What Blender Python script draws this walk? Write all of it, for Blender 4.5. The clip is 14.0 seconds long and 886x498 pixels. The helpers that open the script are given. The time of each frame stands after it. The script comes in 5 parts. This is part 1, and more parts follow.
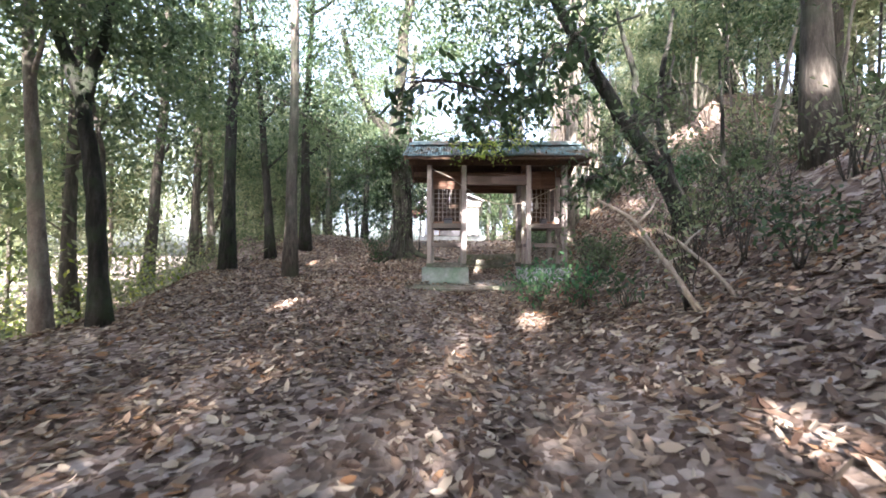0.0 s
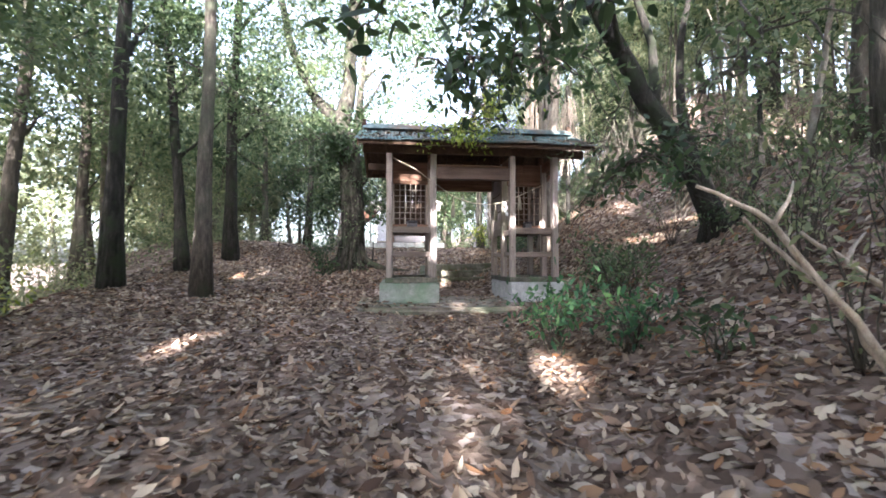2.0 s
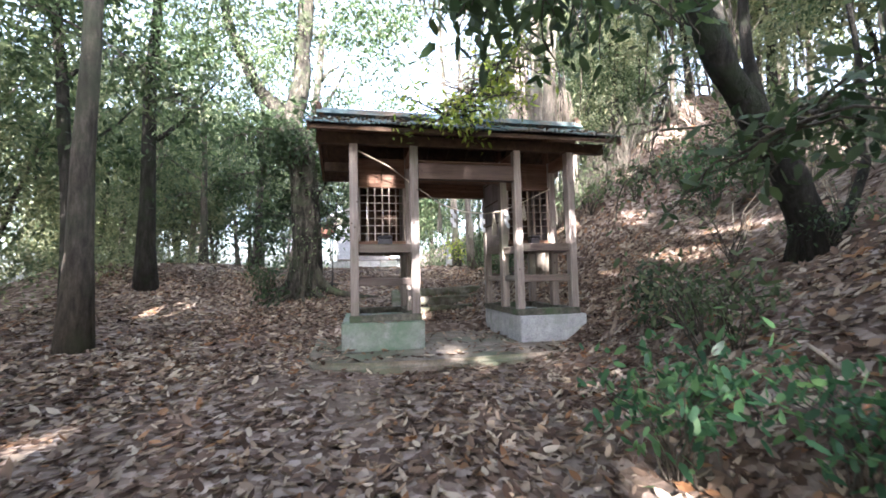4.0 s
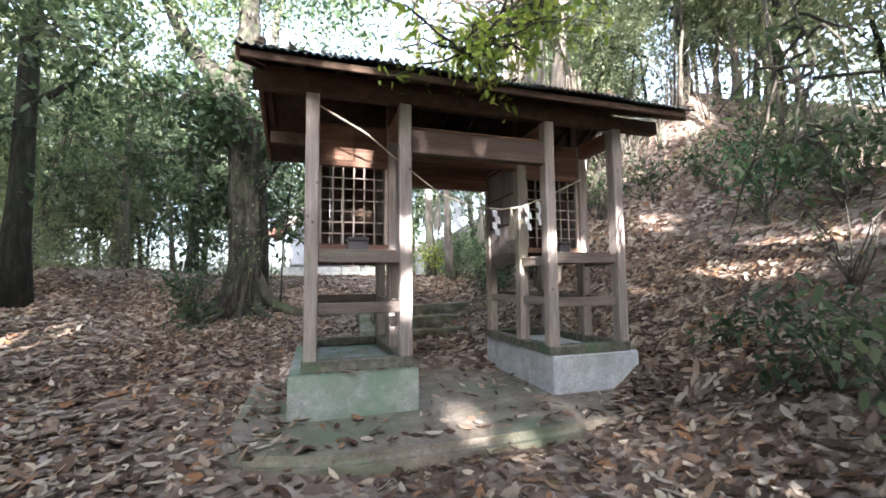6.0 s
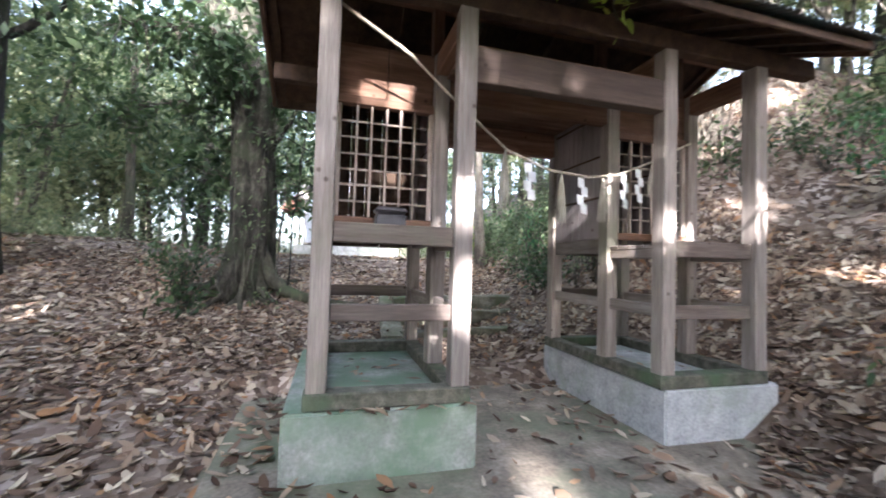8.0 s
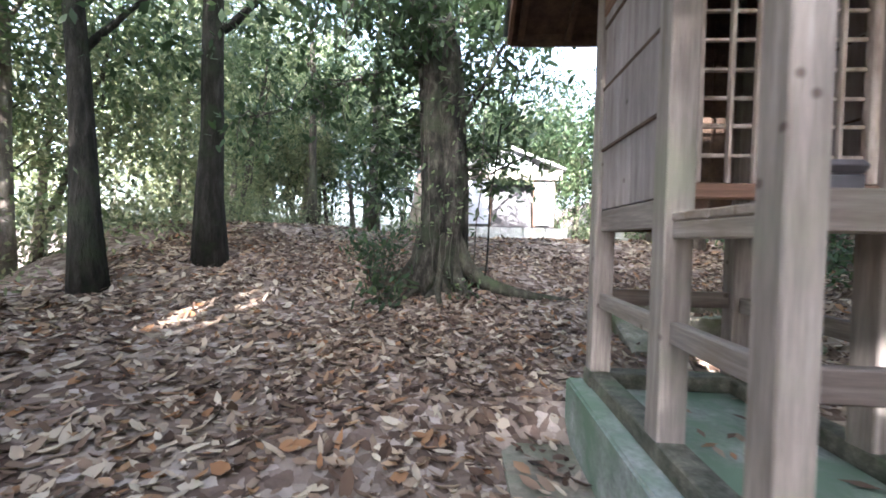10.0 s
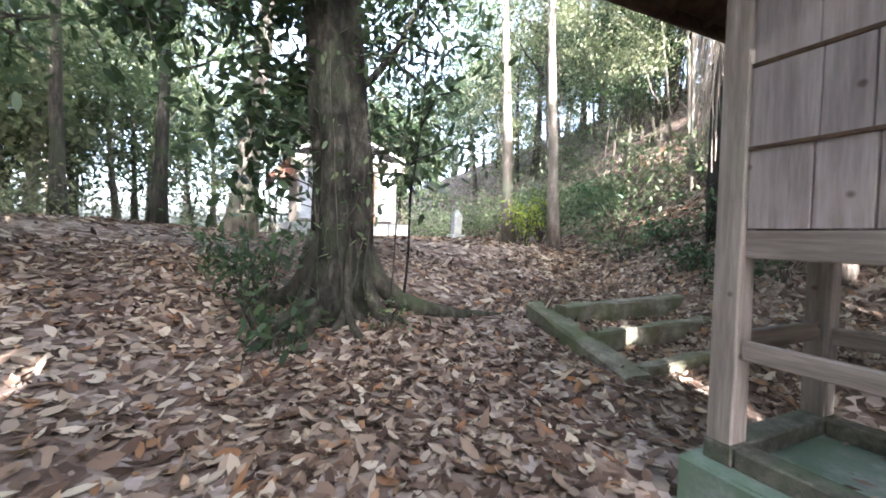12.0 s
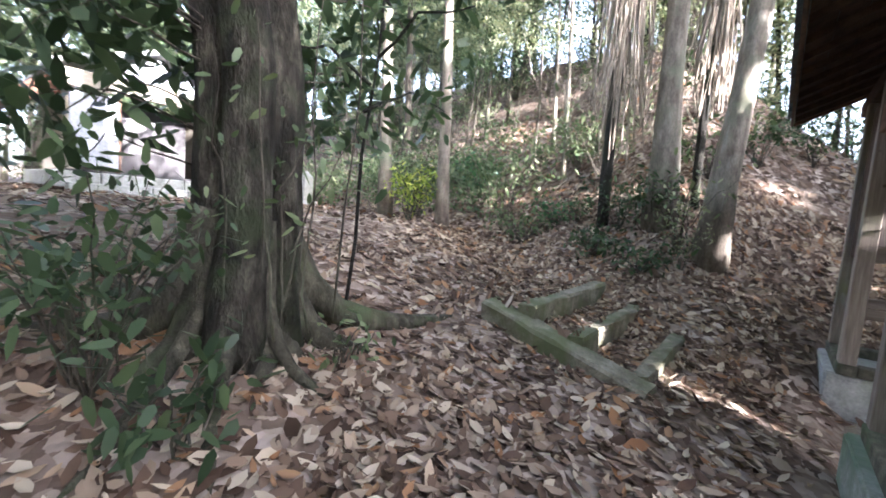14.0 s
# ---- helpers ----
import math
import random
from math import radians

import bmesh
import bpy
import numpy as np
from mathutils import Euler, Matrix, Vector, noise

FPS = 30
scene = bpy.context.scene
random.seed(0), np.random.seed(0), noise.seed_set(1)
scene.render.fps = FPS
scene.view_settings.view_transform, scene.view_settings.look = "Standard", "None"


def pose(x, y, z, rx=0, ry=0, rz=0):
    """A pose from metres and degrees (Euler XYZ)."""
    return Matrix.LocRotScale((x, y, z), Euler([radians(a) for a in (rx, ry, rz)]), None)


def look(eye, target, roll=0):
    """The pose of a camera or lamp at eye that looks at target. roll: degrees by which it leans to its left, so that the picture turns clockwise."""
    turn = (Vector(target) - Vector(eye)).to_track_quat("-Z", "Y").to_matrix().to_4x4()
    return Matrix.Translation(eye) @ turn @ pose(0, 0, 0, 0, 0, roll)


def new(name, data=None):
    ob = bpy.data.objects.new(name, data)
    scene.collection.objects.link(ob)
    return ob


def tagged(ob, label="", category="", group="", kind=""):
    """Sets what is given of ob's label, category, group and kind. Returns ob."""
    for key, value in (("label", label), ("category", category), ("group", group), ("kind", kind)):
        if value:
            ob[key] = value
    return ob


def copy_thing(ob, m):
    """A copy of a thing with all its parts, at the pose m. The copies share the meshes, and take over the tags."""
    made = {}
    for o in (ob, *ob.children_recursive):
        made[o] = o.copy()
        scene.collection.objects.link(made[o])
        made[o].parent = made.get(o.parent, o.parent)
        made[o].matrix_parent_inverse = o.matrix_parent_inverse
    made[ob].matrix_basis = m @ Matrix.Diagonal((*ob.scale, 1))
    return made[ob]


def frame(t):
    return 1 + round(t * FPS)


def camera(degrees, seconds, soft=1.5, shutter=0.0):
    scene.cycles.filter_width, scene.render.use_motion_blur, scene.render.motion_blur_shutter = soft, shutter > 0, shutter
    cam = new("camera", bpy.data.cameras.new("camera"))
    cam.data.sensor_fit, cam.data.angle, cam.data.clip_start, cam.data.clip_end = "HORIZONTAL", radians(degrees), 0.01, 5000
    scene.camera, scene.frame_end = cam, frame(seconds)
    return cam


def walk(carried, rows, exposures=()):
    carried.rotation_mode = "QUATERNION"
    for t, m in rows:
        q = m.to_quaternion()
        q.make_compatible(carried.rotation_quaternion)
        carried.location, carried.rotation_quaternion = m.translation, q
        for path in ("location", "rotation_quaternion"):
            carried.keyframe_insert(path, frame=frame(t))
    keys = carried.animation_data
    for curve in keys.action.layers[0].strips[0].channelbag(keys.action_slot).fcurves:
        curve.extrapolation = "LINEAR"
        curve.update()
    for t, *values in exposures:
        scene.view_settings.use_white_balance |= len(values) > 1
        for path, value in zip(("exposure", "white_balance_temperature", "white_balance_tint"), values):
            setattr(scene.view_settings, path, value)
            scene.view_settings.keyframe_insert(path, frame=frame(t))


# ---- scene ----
cam = camera(94.5, 14.0, soft=1.7, shutter=0.3)
PATH = [
    (0, (0.11, 0.931, 1.379), (0.084, 2.931, 1.412), 0.2),
    (0.5, (0.034, 1.461, 1.336), (0.053, 3.457, 1.462), 0.1),
    (1, (-0.03, 1.986, 1.424), (-0.014, 3.985, 1.485), -0.8),
    (1.5, (-0.074, 2.526, 1.473), (-0.042, 4.525, 1.485), 1.7),
    (2, (-0.2, 3.012, 1.488), (0.023, 4.999, 1.552), -0.0),
    (2.5, (-0.237, 3.501, 1.502), (0.017, 5.485, 1.527), -0.4),
    (3, (-0.289, 4.006, 1.564), (0.066, 5.972, 1.659), 0.5),
    (3.5, (-0.331, 4.56, 1.637), (0.102, 6.509, 1.74), -2.8),
    (4, (-0.296, 5.093, 1.699), (0.109, 7.047, 1.832), -1.3),
    (4.2, (-0.294, 5.31, 1.693), (0.167, 7.249, 1.86), -1.2),
    (6.3, (-0.32, 7.291, 1.882), (0.278, 9.194, 2.037), -0.6),
    (6.5, (-0.29, 7.434, 1.882), (0.277, 9.346, 2.035), -0.8),
    (7, (-0.291, 7.775, 1.898), (0.237, 9.704, 1.941), 0.3),
    (7.5, (-0.308, 8.091, 1.958), (0.401, 9.96, 2.03), -0.8),
    (8, (-0.304, 8.381, 1.938), (0.228, 10.307, 2.011), 1.8),
    (8.5, (-0.385, 8.677, 1.913), (-0.177, 10.666, 1.853), 2.8),
    (9, (-0.653, 9.026, 1.952), (-0.623, 11.024, 1.861), 2.4),
    (9.2, (-0.743, 9.159, 1.963), (-0.878, 11.152, 1.881), 1.5),
    (11.3, (-2.134, 10.546, 2.129), (-1.789, 12.516, 2.095), 0.4),
    (11.5, (-2.252, 10.69, 2.149), (-1.694, 12.609, 2.085), -1.0),
    (12, (-2.435, 11.151, 2.142), (-1.59, 12.962, 2.078), 1.5),
    (12.5, (-2.593, 11.609, 2.171), (-1.675, 13.385, 2.112), 3.2),
    (13, (-2.808, 12.071, 2.229), (-1.74, 13.76, 2.156), 1.4),
    (13.5, (-2.771, 12.458, 2.246), (-1.444, 13.95, 2.129), 2.9),
    (14, (-2.836, 12.905, 2.25), (-1.29, 14.16, 2.056), 4.3),
]
EXPOSURE = 3.6
walk(cam, [(t, look(eye, target, roll)) for t, eye, target, roll in PATH],
     exposures=[(0.0, EXPOSURE, 5650, 18), (4.0, EXPOSURE, 5600, 17), (6.5, EXPOSURE + 0.05, 5600, 15), (7.5, EXPOSURE + 0.18, 5500, 16), (9.0, EXPOSURE + 0.40, 5450, 15), (11.5, EXPOSURE + 0.32, 5550, 17), (14.0, EXPOSURE + 0.36, 5500, 18)])

# ---- world and sun ----
SUN_WAY = Vector((0.13, 0.94, -0.31)).normalized()      # the way the sunlight travels
world = bpy.data.worlds.new("forest_sky")
scene.world = world
world.use_nodes = True
wt = world.node_tree
sky = wt.nodes.new("ShaderNodeTexSky")
sky.sky_type = "NISHITA"
sky.sun_disc = False
sky.sun_elevation = math.asin(-SUN_WAY.z)
sky.sun_rotation = math.atan2(-SUN_WAY.x, -SUN_WAY.y)
sky.dust_density = 5.0
wt.nodes["Background"].inputs["Strength"].default_value = 0.14
haze = wt.nodes.new("ShaderNodeHueSaturation")          # a pale, hazy sky
haze.inputs["Saturation"].default_value = 0.6
wt.links.new(sky.outputs[0], haze.inputs["Color"])
wt.links.new(haze.outputs[0], wt.nodes["Background"].inputs["Color"])
sun_data = bpy.data.lights.new("sun", "SUN")
sun_data.energy, sun_data.angle, sun_data.color = 5.0, radians(0.6), (1.0, 0.90, 0.76)
sun = new("sun", sun_data)
sun.matrix_world = Matrix.Translation((0, 0, 40)) @ SUN_WAY.to_track_quat("-Z", "Y").to_matrix().to_4x4()

# small gaps in the leaf canopy: where the sunlight that comes through them falls, and how wide they are
SUN_GAPS = (((4.92, 11.0, 1.93), 0.30), ((0.90, 13.28, 0.93), 0.22), ((1.0, 14.2, 1.2), 0.16), ((4.8, 15.3, 2.6), 0.35), ((6.5, 16.3, 3.9), 0.6), ((8.1, 17.9, 4.65), 0.9), ((9.1, 19.8, 5.3), 1.0), ((4.55, 15.4, 2.5), 0.3), ((7.4, 17.6, 4.5), 0.8), ((5.6, 13.2, 2.8), 0.3), ((5.5, 9.8, 2.6), 0.3), ((4.2, 12.2, 1.6), 0.15), ((5.4, 18.6, 2.7), 0.6), ((3.77, 13.55, 1.95), 0.22), ((8.6, 18.9, 5.0), 1.2),
            ((0.9, 10.35, 0.73), 0.15), ((2.0, 11.8, 2.5), 0.14), ((0.42, 11.45, 2.9), 0.1), ((2.0, 3.06, 0.44), 0.2), ((3.2, 4.5, 1.05), 0.22), ((1.32, 6.77, 0.46), 0.2),
            ((-2.73, 8.3, 0.52), 0.25), ((2.9, 10.77, 2.4), 0.22), ((0.1, 11.43, 3.2), 0.2), ((2.04, 10.77, 2.2), 0.15), ((4.5, 17.8, 2.4), 0.5),
            ((-4.0, 14.0, 1.2), 0.35), ((4.2, 14.2, 4.6), 0.25), ((3.2, 19.4, 5.0), 0.5), ((2.0, 17.6, 1.9), 0.4), ((6.0, 10.6, 2.9), 0.3))


# ---- materials ----
def nodes_of(name):
    m = bpy.data.materials.new(name)
    m.use_nodes = True
    t = m.node_tree
    return m, t, t.nodes["Principled BSDF"], t.nodes["Material Output"]


def ramp(t, stops):
    r = t.nodes.new("ShaderNodeValToRGB")
    e = r.color_ramp.elements
    while len(e) < len(stops):
        e.new(0.5)
    for k, (p, c) in zip(e, stops):
        k.position, k.color = p, (*c, 1)
    return r


def noise_tex(t, scale, detail=5.0, stretch=(1, 1, 1), space="Object", rough=0.6):
    tc = t.nodes.new("ShaderNodeTexCoord")
    mp = t.nodes.new("ShaderNodeMapping")
    mp.inputs["Scale"].default_value = stretch
    if space == "World":
        geo = t.nodes.new("ShaderNodeNewGeometry")
        t.links.new(geo.outputs["Position"], mp.inputs["Vector"])
    else:
        t.links.new(tc.outputs[space], mp.inputs["Vector"])
    n = t.nodes.new("ShaderNodeTexNoise")
    n.inputs["Scale"].default_value, n.inputs["Detail"].default_value = scale, detail
    n.inputs["Roughness"].default_value = rough
    t.links.new(mp.outputs[0], n.inputs["Vector"])
    return n


def mix(t, fac, a, b, mode="MIX"):
    m = t.nodes.new("ShaderNodeMix")
    m.data_type, m.blend_type = "RGBA", mode
    for sock, v in ((m.inputs[0], fac), (m.inputs[6], a), (m.inputs[7], b)):
        if hasattr(v, "is_linked"):
            t.links.new(v, sock)
        elif isinstance(v, (int, float)):
            sock.default_value = v
        else:
            sock.default_value = (*v, 1)
    return m.outputs[2]


def bump(t, height, strength, dist):
    b = t.nodes.new("ShaderNodeBump")
    b.inputs["Strength"].default_value, b.inputs["Distance"].default_value = strength, dist
    t.links.new(height, b.inputs["Height"])
    return b.outputs[0]


def surface(name, stops, scale, rough=0.8, stretch=(1, 1, 1), patch=None, patch_scale=1.3, patch_at=(0.5, 0.68),
            relief=0.4, dist=0.01, space="World", vary=0.0, fine=8.0, spots=0.0):
    """A surface of two scales: colour stops on a grain, and patches of a second colour with edges of their own."""
    m, t, b, out = nodes_of(name)
    n = noise_tex(t, scale, 6, stretch, space)
    col = ramp(t, stops)
    t.links.new(n.outputs["Fac"], col.inputs["Fac"])
    c = col.outputs[0]
    f = noise_tex(t, scale * fine, 3, stretch, space)
    fr = ramp(t, [(0.3, (0.72, 0.72, 0.72)), (0.7, (1.12, 1.12, 1.12))])
    t.links.new(f.outputs["Fac"], fr.inputs["Fac"])
    c = mix(t, 0.8, c, fr.outputs[0], "MULTIPLY")
    if patch:
        p = noise_tex(t, patch_scale, 6, (1, 1, 1), space)
        pr = ramp(t, [(patch_at[0], (0, 0, 0)), (patch_at[1], (1, 1, 1))])
        t.links.new(p.outputs["Fac"], pr.inputs["Fac"])
        c = mix(t, pr.outputs[0], c, patch)
    if spots:
        tc = t.nodes.new("ShaderNodeNewGeometry")
        v = t.nodes.new("ShaderNodeTexVoronoi")
        v.inputs["Scale"].default_value = spots
        t.links.new(tc.outputs["Position"], v.inputs["Vector"])
        sr = ramp(t, [(0.05, (0.35, 0.30, 0.26)), (0.11, (1, 1, 1))])
        t.links.new(v.outputs["Distance"], sr.inputs["Fac"])
        c = mix(t, 0.85, c, sr.outputs[0], "MULTIPLY")
    if vary:
        oi = t.nodes.new("ShaderNodeObjectInfo")
        vr = ramp(t, [(0.0, (1 - vary,) * 3), (1.0, (1 + vary, 1 + vary * 0.9, 1 + vary * 0.8))])
        t.links.new(oi.outputs["Random"], vr.inputs["Fac"])
        c = mix(t, 1.0, c, vr.outputs[0], "MULTIPLY")
    t.links.new(c, b.inputs["Base Color"])
    b.inputs["Roughness"].default_value = rough
    b.inputs["Specular IOR Level"].default_value = 0.25
    nb = bump(t, n.outputs["Fac"], relief, dist)
    b2 = t.nodes.new("ShaderNodeBump")
    b2.inputs["Strength"].default_value, b2.inputs["Distance"].default_value = relief * 0.7, dist * 0.4
    t.links.new(f.outputs["Fac"], b2.inputs["Height"])
    t.links.new(nb, b2.inputs["Normal"])
    t.links.new(b2.outputs[0], b.inputs["Normal"])
    return m


def leaf_material(name, stops, rough=0.45, through_light=0.35, gloss=0.4):
    """Leaves: each island takes its own tint, light passes partly through."""
    m, t, b, out = nodes_of(name)
    geo = t.nodes.new("ShaderNodeNewGeometry")
    col = ramp(t, stops)
    t.links.new(geo.outputs["Random Per Island"], col.inputs["Fac"])
    n = noise_tex(t, 0.6, 3, space="World")
    nr = ramp(t, [(0.3, (0.7, 0.72, 0.7)), (0.7, (1.2, 1.2, 1.05))])
    t.links.new(n.outputs["Fac"], nr.inputs["Fac"])
    c = mix(t, 0.8, col.outputs[0], nr.outputs[0], "MULTIPLY")
    t.links.new(c, b.inputs["Base Color"])
    b.inputs["Roughness"].default_value = rough
    b.inputs["Specular IOR Level"].default_value = gloss
    tr = t.nodes.new("ShaderNodeBsdfTranslucent")
    t.links.new(mix(t, 0.5, c, (0.92, 1.0, 0.55), "MULTIPLY"), tr.inputs["Color"])
    mx = t.nodes.new("ShaderNodeMixShader")
    mx.inputs[0].default_value = through_light
    t.links.new(b.outputs[0], mx.inputs[1])
    t.links.new(tr.outputs[0], mx.inputs[2])
    t.links.new(mx.outputs[0], out.inputs["Surface"])
    return m


def plain(name, color, rough=0.6, metal=0.0):
    m, t, b, out = nodes_of(name)
    n = noise_tex(t, 9, 4)
    r = ramp(t, [(0.3, tuple(0.8 * k for k in color)), (0.7, tuple(min(1, 1.12 * k) for k in color))])
    t.links.new(n.outputs["Fac"], r.inputs["Fac"])
    t.links.new(r.outputs[0], b.inputs["Base Color"])
    b.inputs["Roughness"].default_value, b.inputs["Metallic"].default_value = rough, metal
    return m


def wood(name, stretch, stops, patch=None, rough=0.75):
    return surface(name, stops, 1.0, rough, stretch, patch, 1.6, (0.52, 0.75), 0.35, 0.006, "World", 0.16, 5.0, 5.5)


GREY_WOOD = [(0.25, (0.150, 0.122, 0.103)), (0.5, (0.240, 0.205, 0.180)), (0.75, (0.34, 0.302, 0.272))]
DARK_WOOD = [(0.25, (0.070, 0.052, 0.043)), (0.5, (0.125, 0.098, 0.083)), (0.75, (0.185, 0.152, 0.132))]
RED_WOOD = [(0.28, (0.085, 0.045, 0.028)), (0.5, (0.165, 0.092, 0.060)), (0.72, (0.25, 0.150, 0.102))]
PLANK_WOOD = [(0.28, (0.180, 0.150, 0.145)), (0.5, (0.25, 0.216, 0.210)), (0.72, (0.32, 0.285, 0.28))]
M_POST = wood("weathered_post_wood", (26, 26, 1.6), GREY_WOOD, (0.20, 0.20, 0.14))
M_BEAM_X = wood("weathered_beam_wood", (1.6, 26, 26), GREY_WOOD, (0.17, 0.13, 0.09))
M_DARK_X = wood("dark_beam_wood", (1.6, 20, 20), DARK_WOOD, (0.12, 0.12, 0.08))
M_BEAM_Y = wood("weathered_rail_wood", (26, 1.6, 26), GREY_WOOD, (0.17, 0.13, 0.09))
M_SILL = surface("mossy_sill_wood", [(0.3, (0.045, 0.044, 0.032)), (0.5, (0.095, 0.092, 0.07)), (0.72, (0.18, 0.165, 0.13))], 14, 0.85,
                 (1, 1, 1), (0.07, 0.10, 0.055), 3.0)
M_LINTEL = wood("brown_lintel_wood", (1.6, 20, 20), [(0.25, (0.050, 0.033, 0.025)), (0.5, (0.090, 0.062, 0.048)), (0.75, (0.135, 0.098, 0.078))])
M_RED_X = wood("brown_board_lengthwise", (1.5, 22, 22), RED_WOOD)
M_RED_Y = wood("brown_board_crosswise", (22, 1.5, 22), RED_WOOD)
M_RED_Z = wood("brown_board_upright", (22, 22, 1.5), RED_WOOD)
M_PLANK = wood("faded_plank_wood", (22, 22, 1.4), PLANK_WOOD, (0.30, 0.25, 0.24))
M_LATTICE = wood("lattice_wood", (24, 24, 4), [(0.28, (0.20, 0.135, 0.10)), (0.5, (0.32, 0.265, 0.225)), (0.72, (0.44, 0.38, 0.335))])
M_CONCRETE = surface("mossy_concrete", [(0.28, (0.15, 0.16, 0.145)), (0.5, (0.26, 0.275, 0.255)), (0.72, (0.40, 0.415, 0.39))], 5.5, 0.85,
                     (1, 1, 1), (0.135, 0.190, 0.132), 2.4, (0.38, 0.60), 0.35, 0.008)
M_CONCRETE_GREY = surface("pale_grey_concrete", [(0.28, (0.27, 0.275, 0.28)), (0.5, (0.40, 0.405, 0.41)), (0.72, (0.52, 0.525, 0.53))], 5.5, 0.85,
                          (1, 1, 1), (0.25, 0.29, 0.23), 2.0, (0.52, 0.70), 0.35, 0.008)
M_APRON = surface("earthy_concrete", [(0.28, (0.105, 0.085, 0.064)), (0.5, (0.185, 0.155, 0.122)), (0.72, (0.28, 0.245, 0.20))], 4.5, 0.9,
                  (1, 1, 1), (0.115, 0.135, 0.085), 1.1, (0.48, 0.68), 0.5, 0.012)
M_STONE = surface("pale_stone", [(0.28, (0.24, 0.24, 0.232)), (0.5, (0.35, 0.35, 0.338)), (0.72, (0.47, 0.47, 0.455))], 6, 0.8,
                  (1, 1, 1), (0.30, 0.31, 0.25), 1.4)
M_STEP = surface("mossy_stone_step", [(0.28, (0.085, 0.074, 0.052)), (0.5, (0.165, 0.150, 0.112)), (0.72, (0.27, 0.25, 0.195))], 8, 0.9,
                 (1, 1, 1), (0.088, 0.100, 0.050), 2.2, (0.44, 0.62), 0.6, 0.012)
M_BARK = surface("rough_grey_bark", [(0.30, (0.034, 0.028, 0.022)), (0.5, (0.078, 0.066, 0.052)), (0.72, (0.155, 0.135, 0.108))], 1.0, 0.92,
                 (16, 16, 3.5), (0.065, 0.074, 0.046), 1.1, (0.5, 0.7), 0.9, 0.03)
M_BARK_DARK = surface("dark_furrowed_bark", [(0.30, (0.010, 0.009, 0.007)), (0.5, (0.027, 0.024, 0.019)), (0.72, (0.066, 0.060, 0.048))], 1.0, 0.92,
                 (14, 14, 2.6), (0.030, 0.040, 0.020), 2.4, (0.50, 0.64), 1.0, 0.06)
M_BARK_PALE = surface("pale_smooth_bark", [(0.30, (0.085, 0.070, 0.055)), (0.5, (0.165, 0.140, 0.113)), (0.72, (0.28, 0.25, 0.21))], 1.0, 0.88,
                      (9, 9, 3), (0.15, 0.16, 0.11), 1.5, (0.5, 0.7), 0.5, 0.015)
# moss patches; leaf shade and sun mottling are put into the bark tones
M_BARK_BIG = surface("mossy_shade_mottled_bark", [(0.36, (0.010, 0.009, 0.007)), (0.5, (0.032, 0.028, 0.021)), (0.66, (0.105, 0.095, 0.074))], 1.0, 0.93,
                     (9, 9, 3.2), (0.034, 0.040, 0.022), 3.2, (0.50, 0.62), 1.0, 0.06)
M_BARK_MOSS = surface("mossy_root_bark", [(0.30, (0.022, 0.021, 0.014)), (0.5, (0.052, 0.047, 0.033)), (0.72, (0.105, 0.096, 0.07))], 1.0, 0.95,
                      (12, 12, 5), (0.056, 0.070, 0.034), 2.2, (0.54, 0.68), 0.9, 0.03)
M_DEADWOOD = surface("bleached_dead_wood", [(0.3, (0.20, 0.16, 0.12)), (0.5, (0.33, 0.28, 0.22)), (0.72, (0.47, 0.41, 0.33))], 1.0, 0.85, (20, 20, 6))
M_LEAF_DARK = leaf_material("dark_evergreen_leaf", [(0.0, (0.030, 0.052, 0.026)), (0.5, (0.056, 0.088, 0.044)), (1.0, (0.10, 0.14, 0.072))], 0.45, 0.45, 0.35)
M_LEAF_MID = leaf_material("mid_green_leaf", [(0.0, (0.060, 0.092, 0.048)), (0.5, (0.120, 0.160, 0.086)), (1.0, (0.22, 0.25, 0.15))], 0.5, 0.5)
M_LEAF_FRESH = leaf_material("fresh_green_leaf", [(0.0, (0.028, 0.078, 0.040)), (0.5, (0.060, 0.145, 0.072)), (1.0, (0.15, 0.27, 0.115))], 0.42, 0.5)
M_LEAF_PALE = leaf_material("pale_olive_leaf", [(0.0, (0.11, 0.138, 0.08)), (0.5, (0.21, 0.235, 0.145)), (1.0, (0.36, 0.36, 0.235))], 0.6, 0.45)
M_LEAF_YELLOW = leaf_material("yellow_green_leaf", [(0.0, (0.14, 0.21, 0.03)), (0.5, (0.27, 0.34, 0.06)), (1.0, (0.45, 0.46, 0.11))], 0.5, 0.5)
M_LITTER = leaf_material("fallen_leaf", [(0.0, (0.040, 0.022, 0.015)), (0.26, (0.098, 0.060, 0.043)), (0.5, (0.19, 0.130, 0.098)),
                                         (0.72, (0.29, 0.226, 0.180)), (0.88, (0.44, 0.368, 0.305)), (0.93, (0.26, 0.155, 0.092)), (1.0, (0.20, 0.095, 0.045))], 0.7, 0.08, 0.2)
M_ROOF = surface("blue_green_roof_sheet", [(0.3, (0.055, 0.085, 0.088)), (0.5, (0.10, 0.145, 0.148)), (0.72, (0.17, 0.215, 0.21))], 7, 0.8,
                 (1, 1, 1), (0.13, 0.10, 0.075), 1.6, (0.48, 0.64))
# brown darkened to carry the shade under the roof and inside the booths
M_SHADE_BROWN = surface("shade_dark_brown", [(0.3, (0.045, 0.029, 0.020)), (0.7, (0.105, 0.066, 0.044))], 12, 0.85)
M_ROPE = surface("straw_rope", [(0.3, (0.34, 0.28, 0.20)), (0.7, (0.58, 0.52, 0.42))], 60, 0.9)
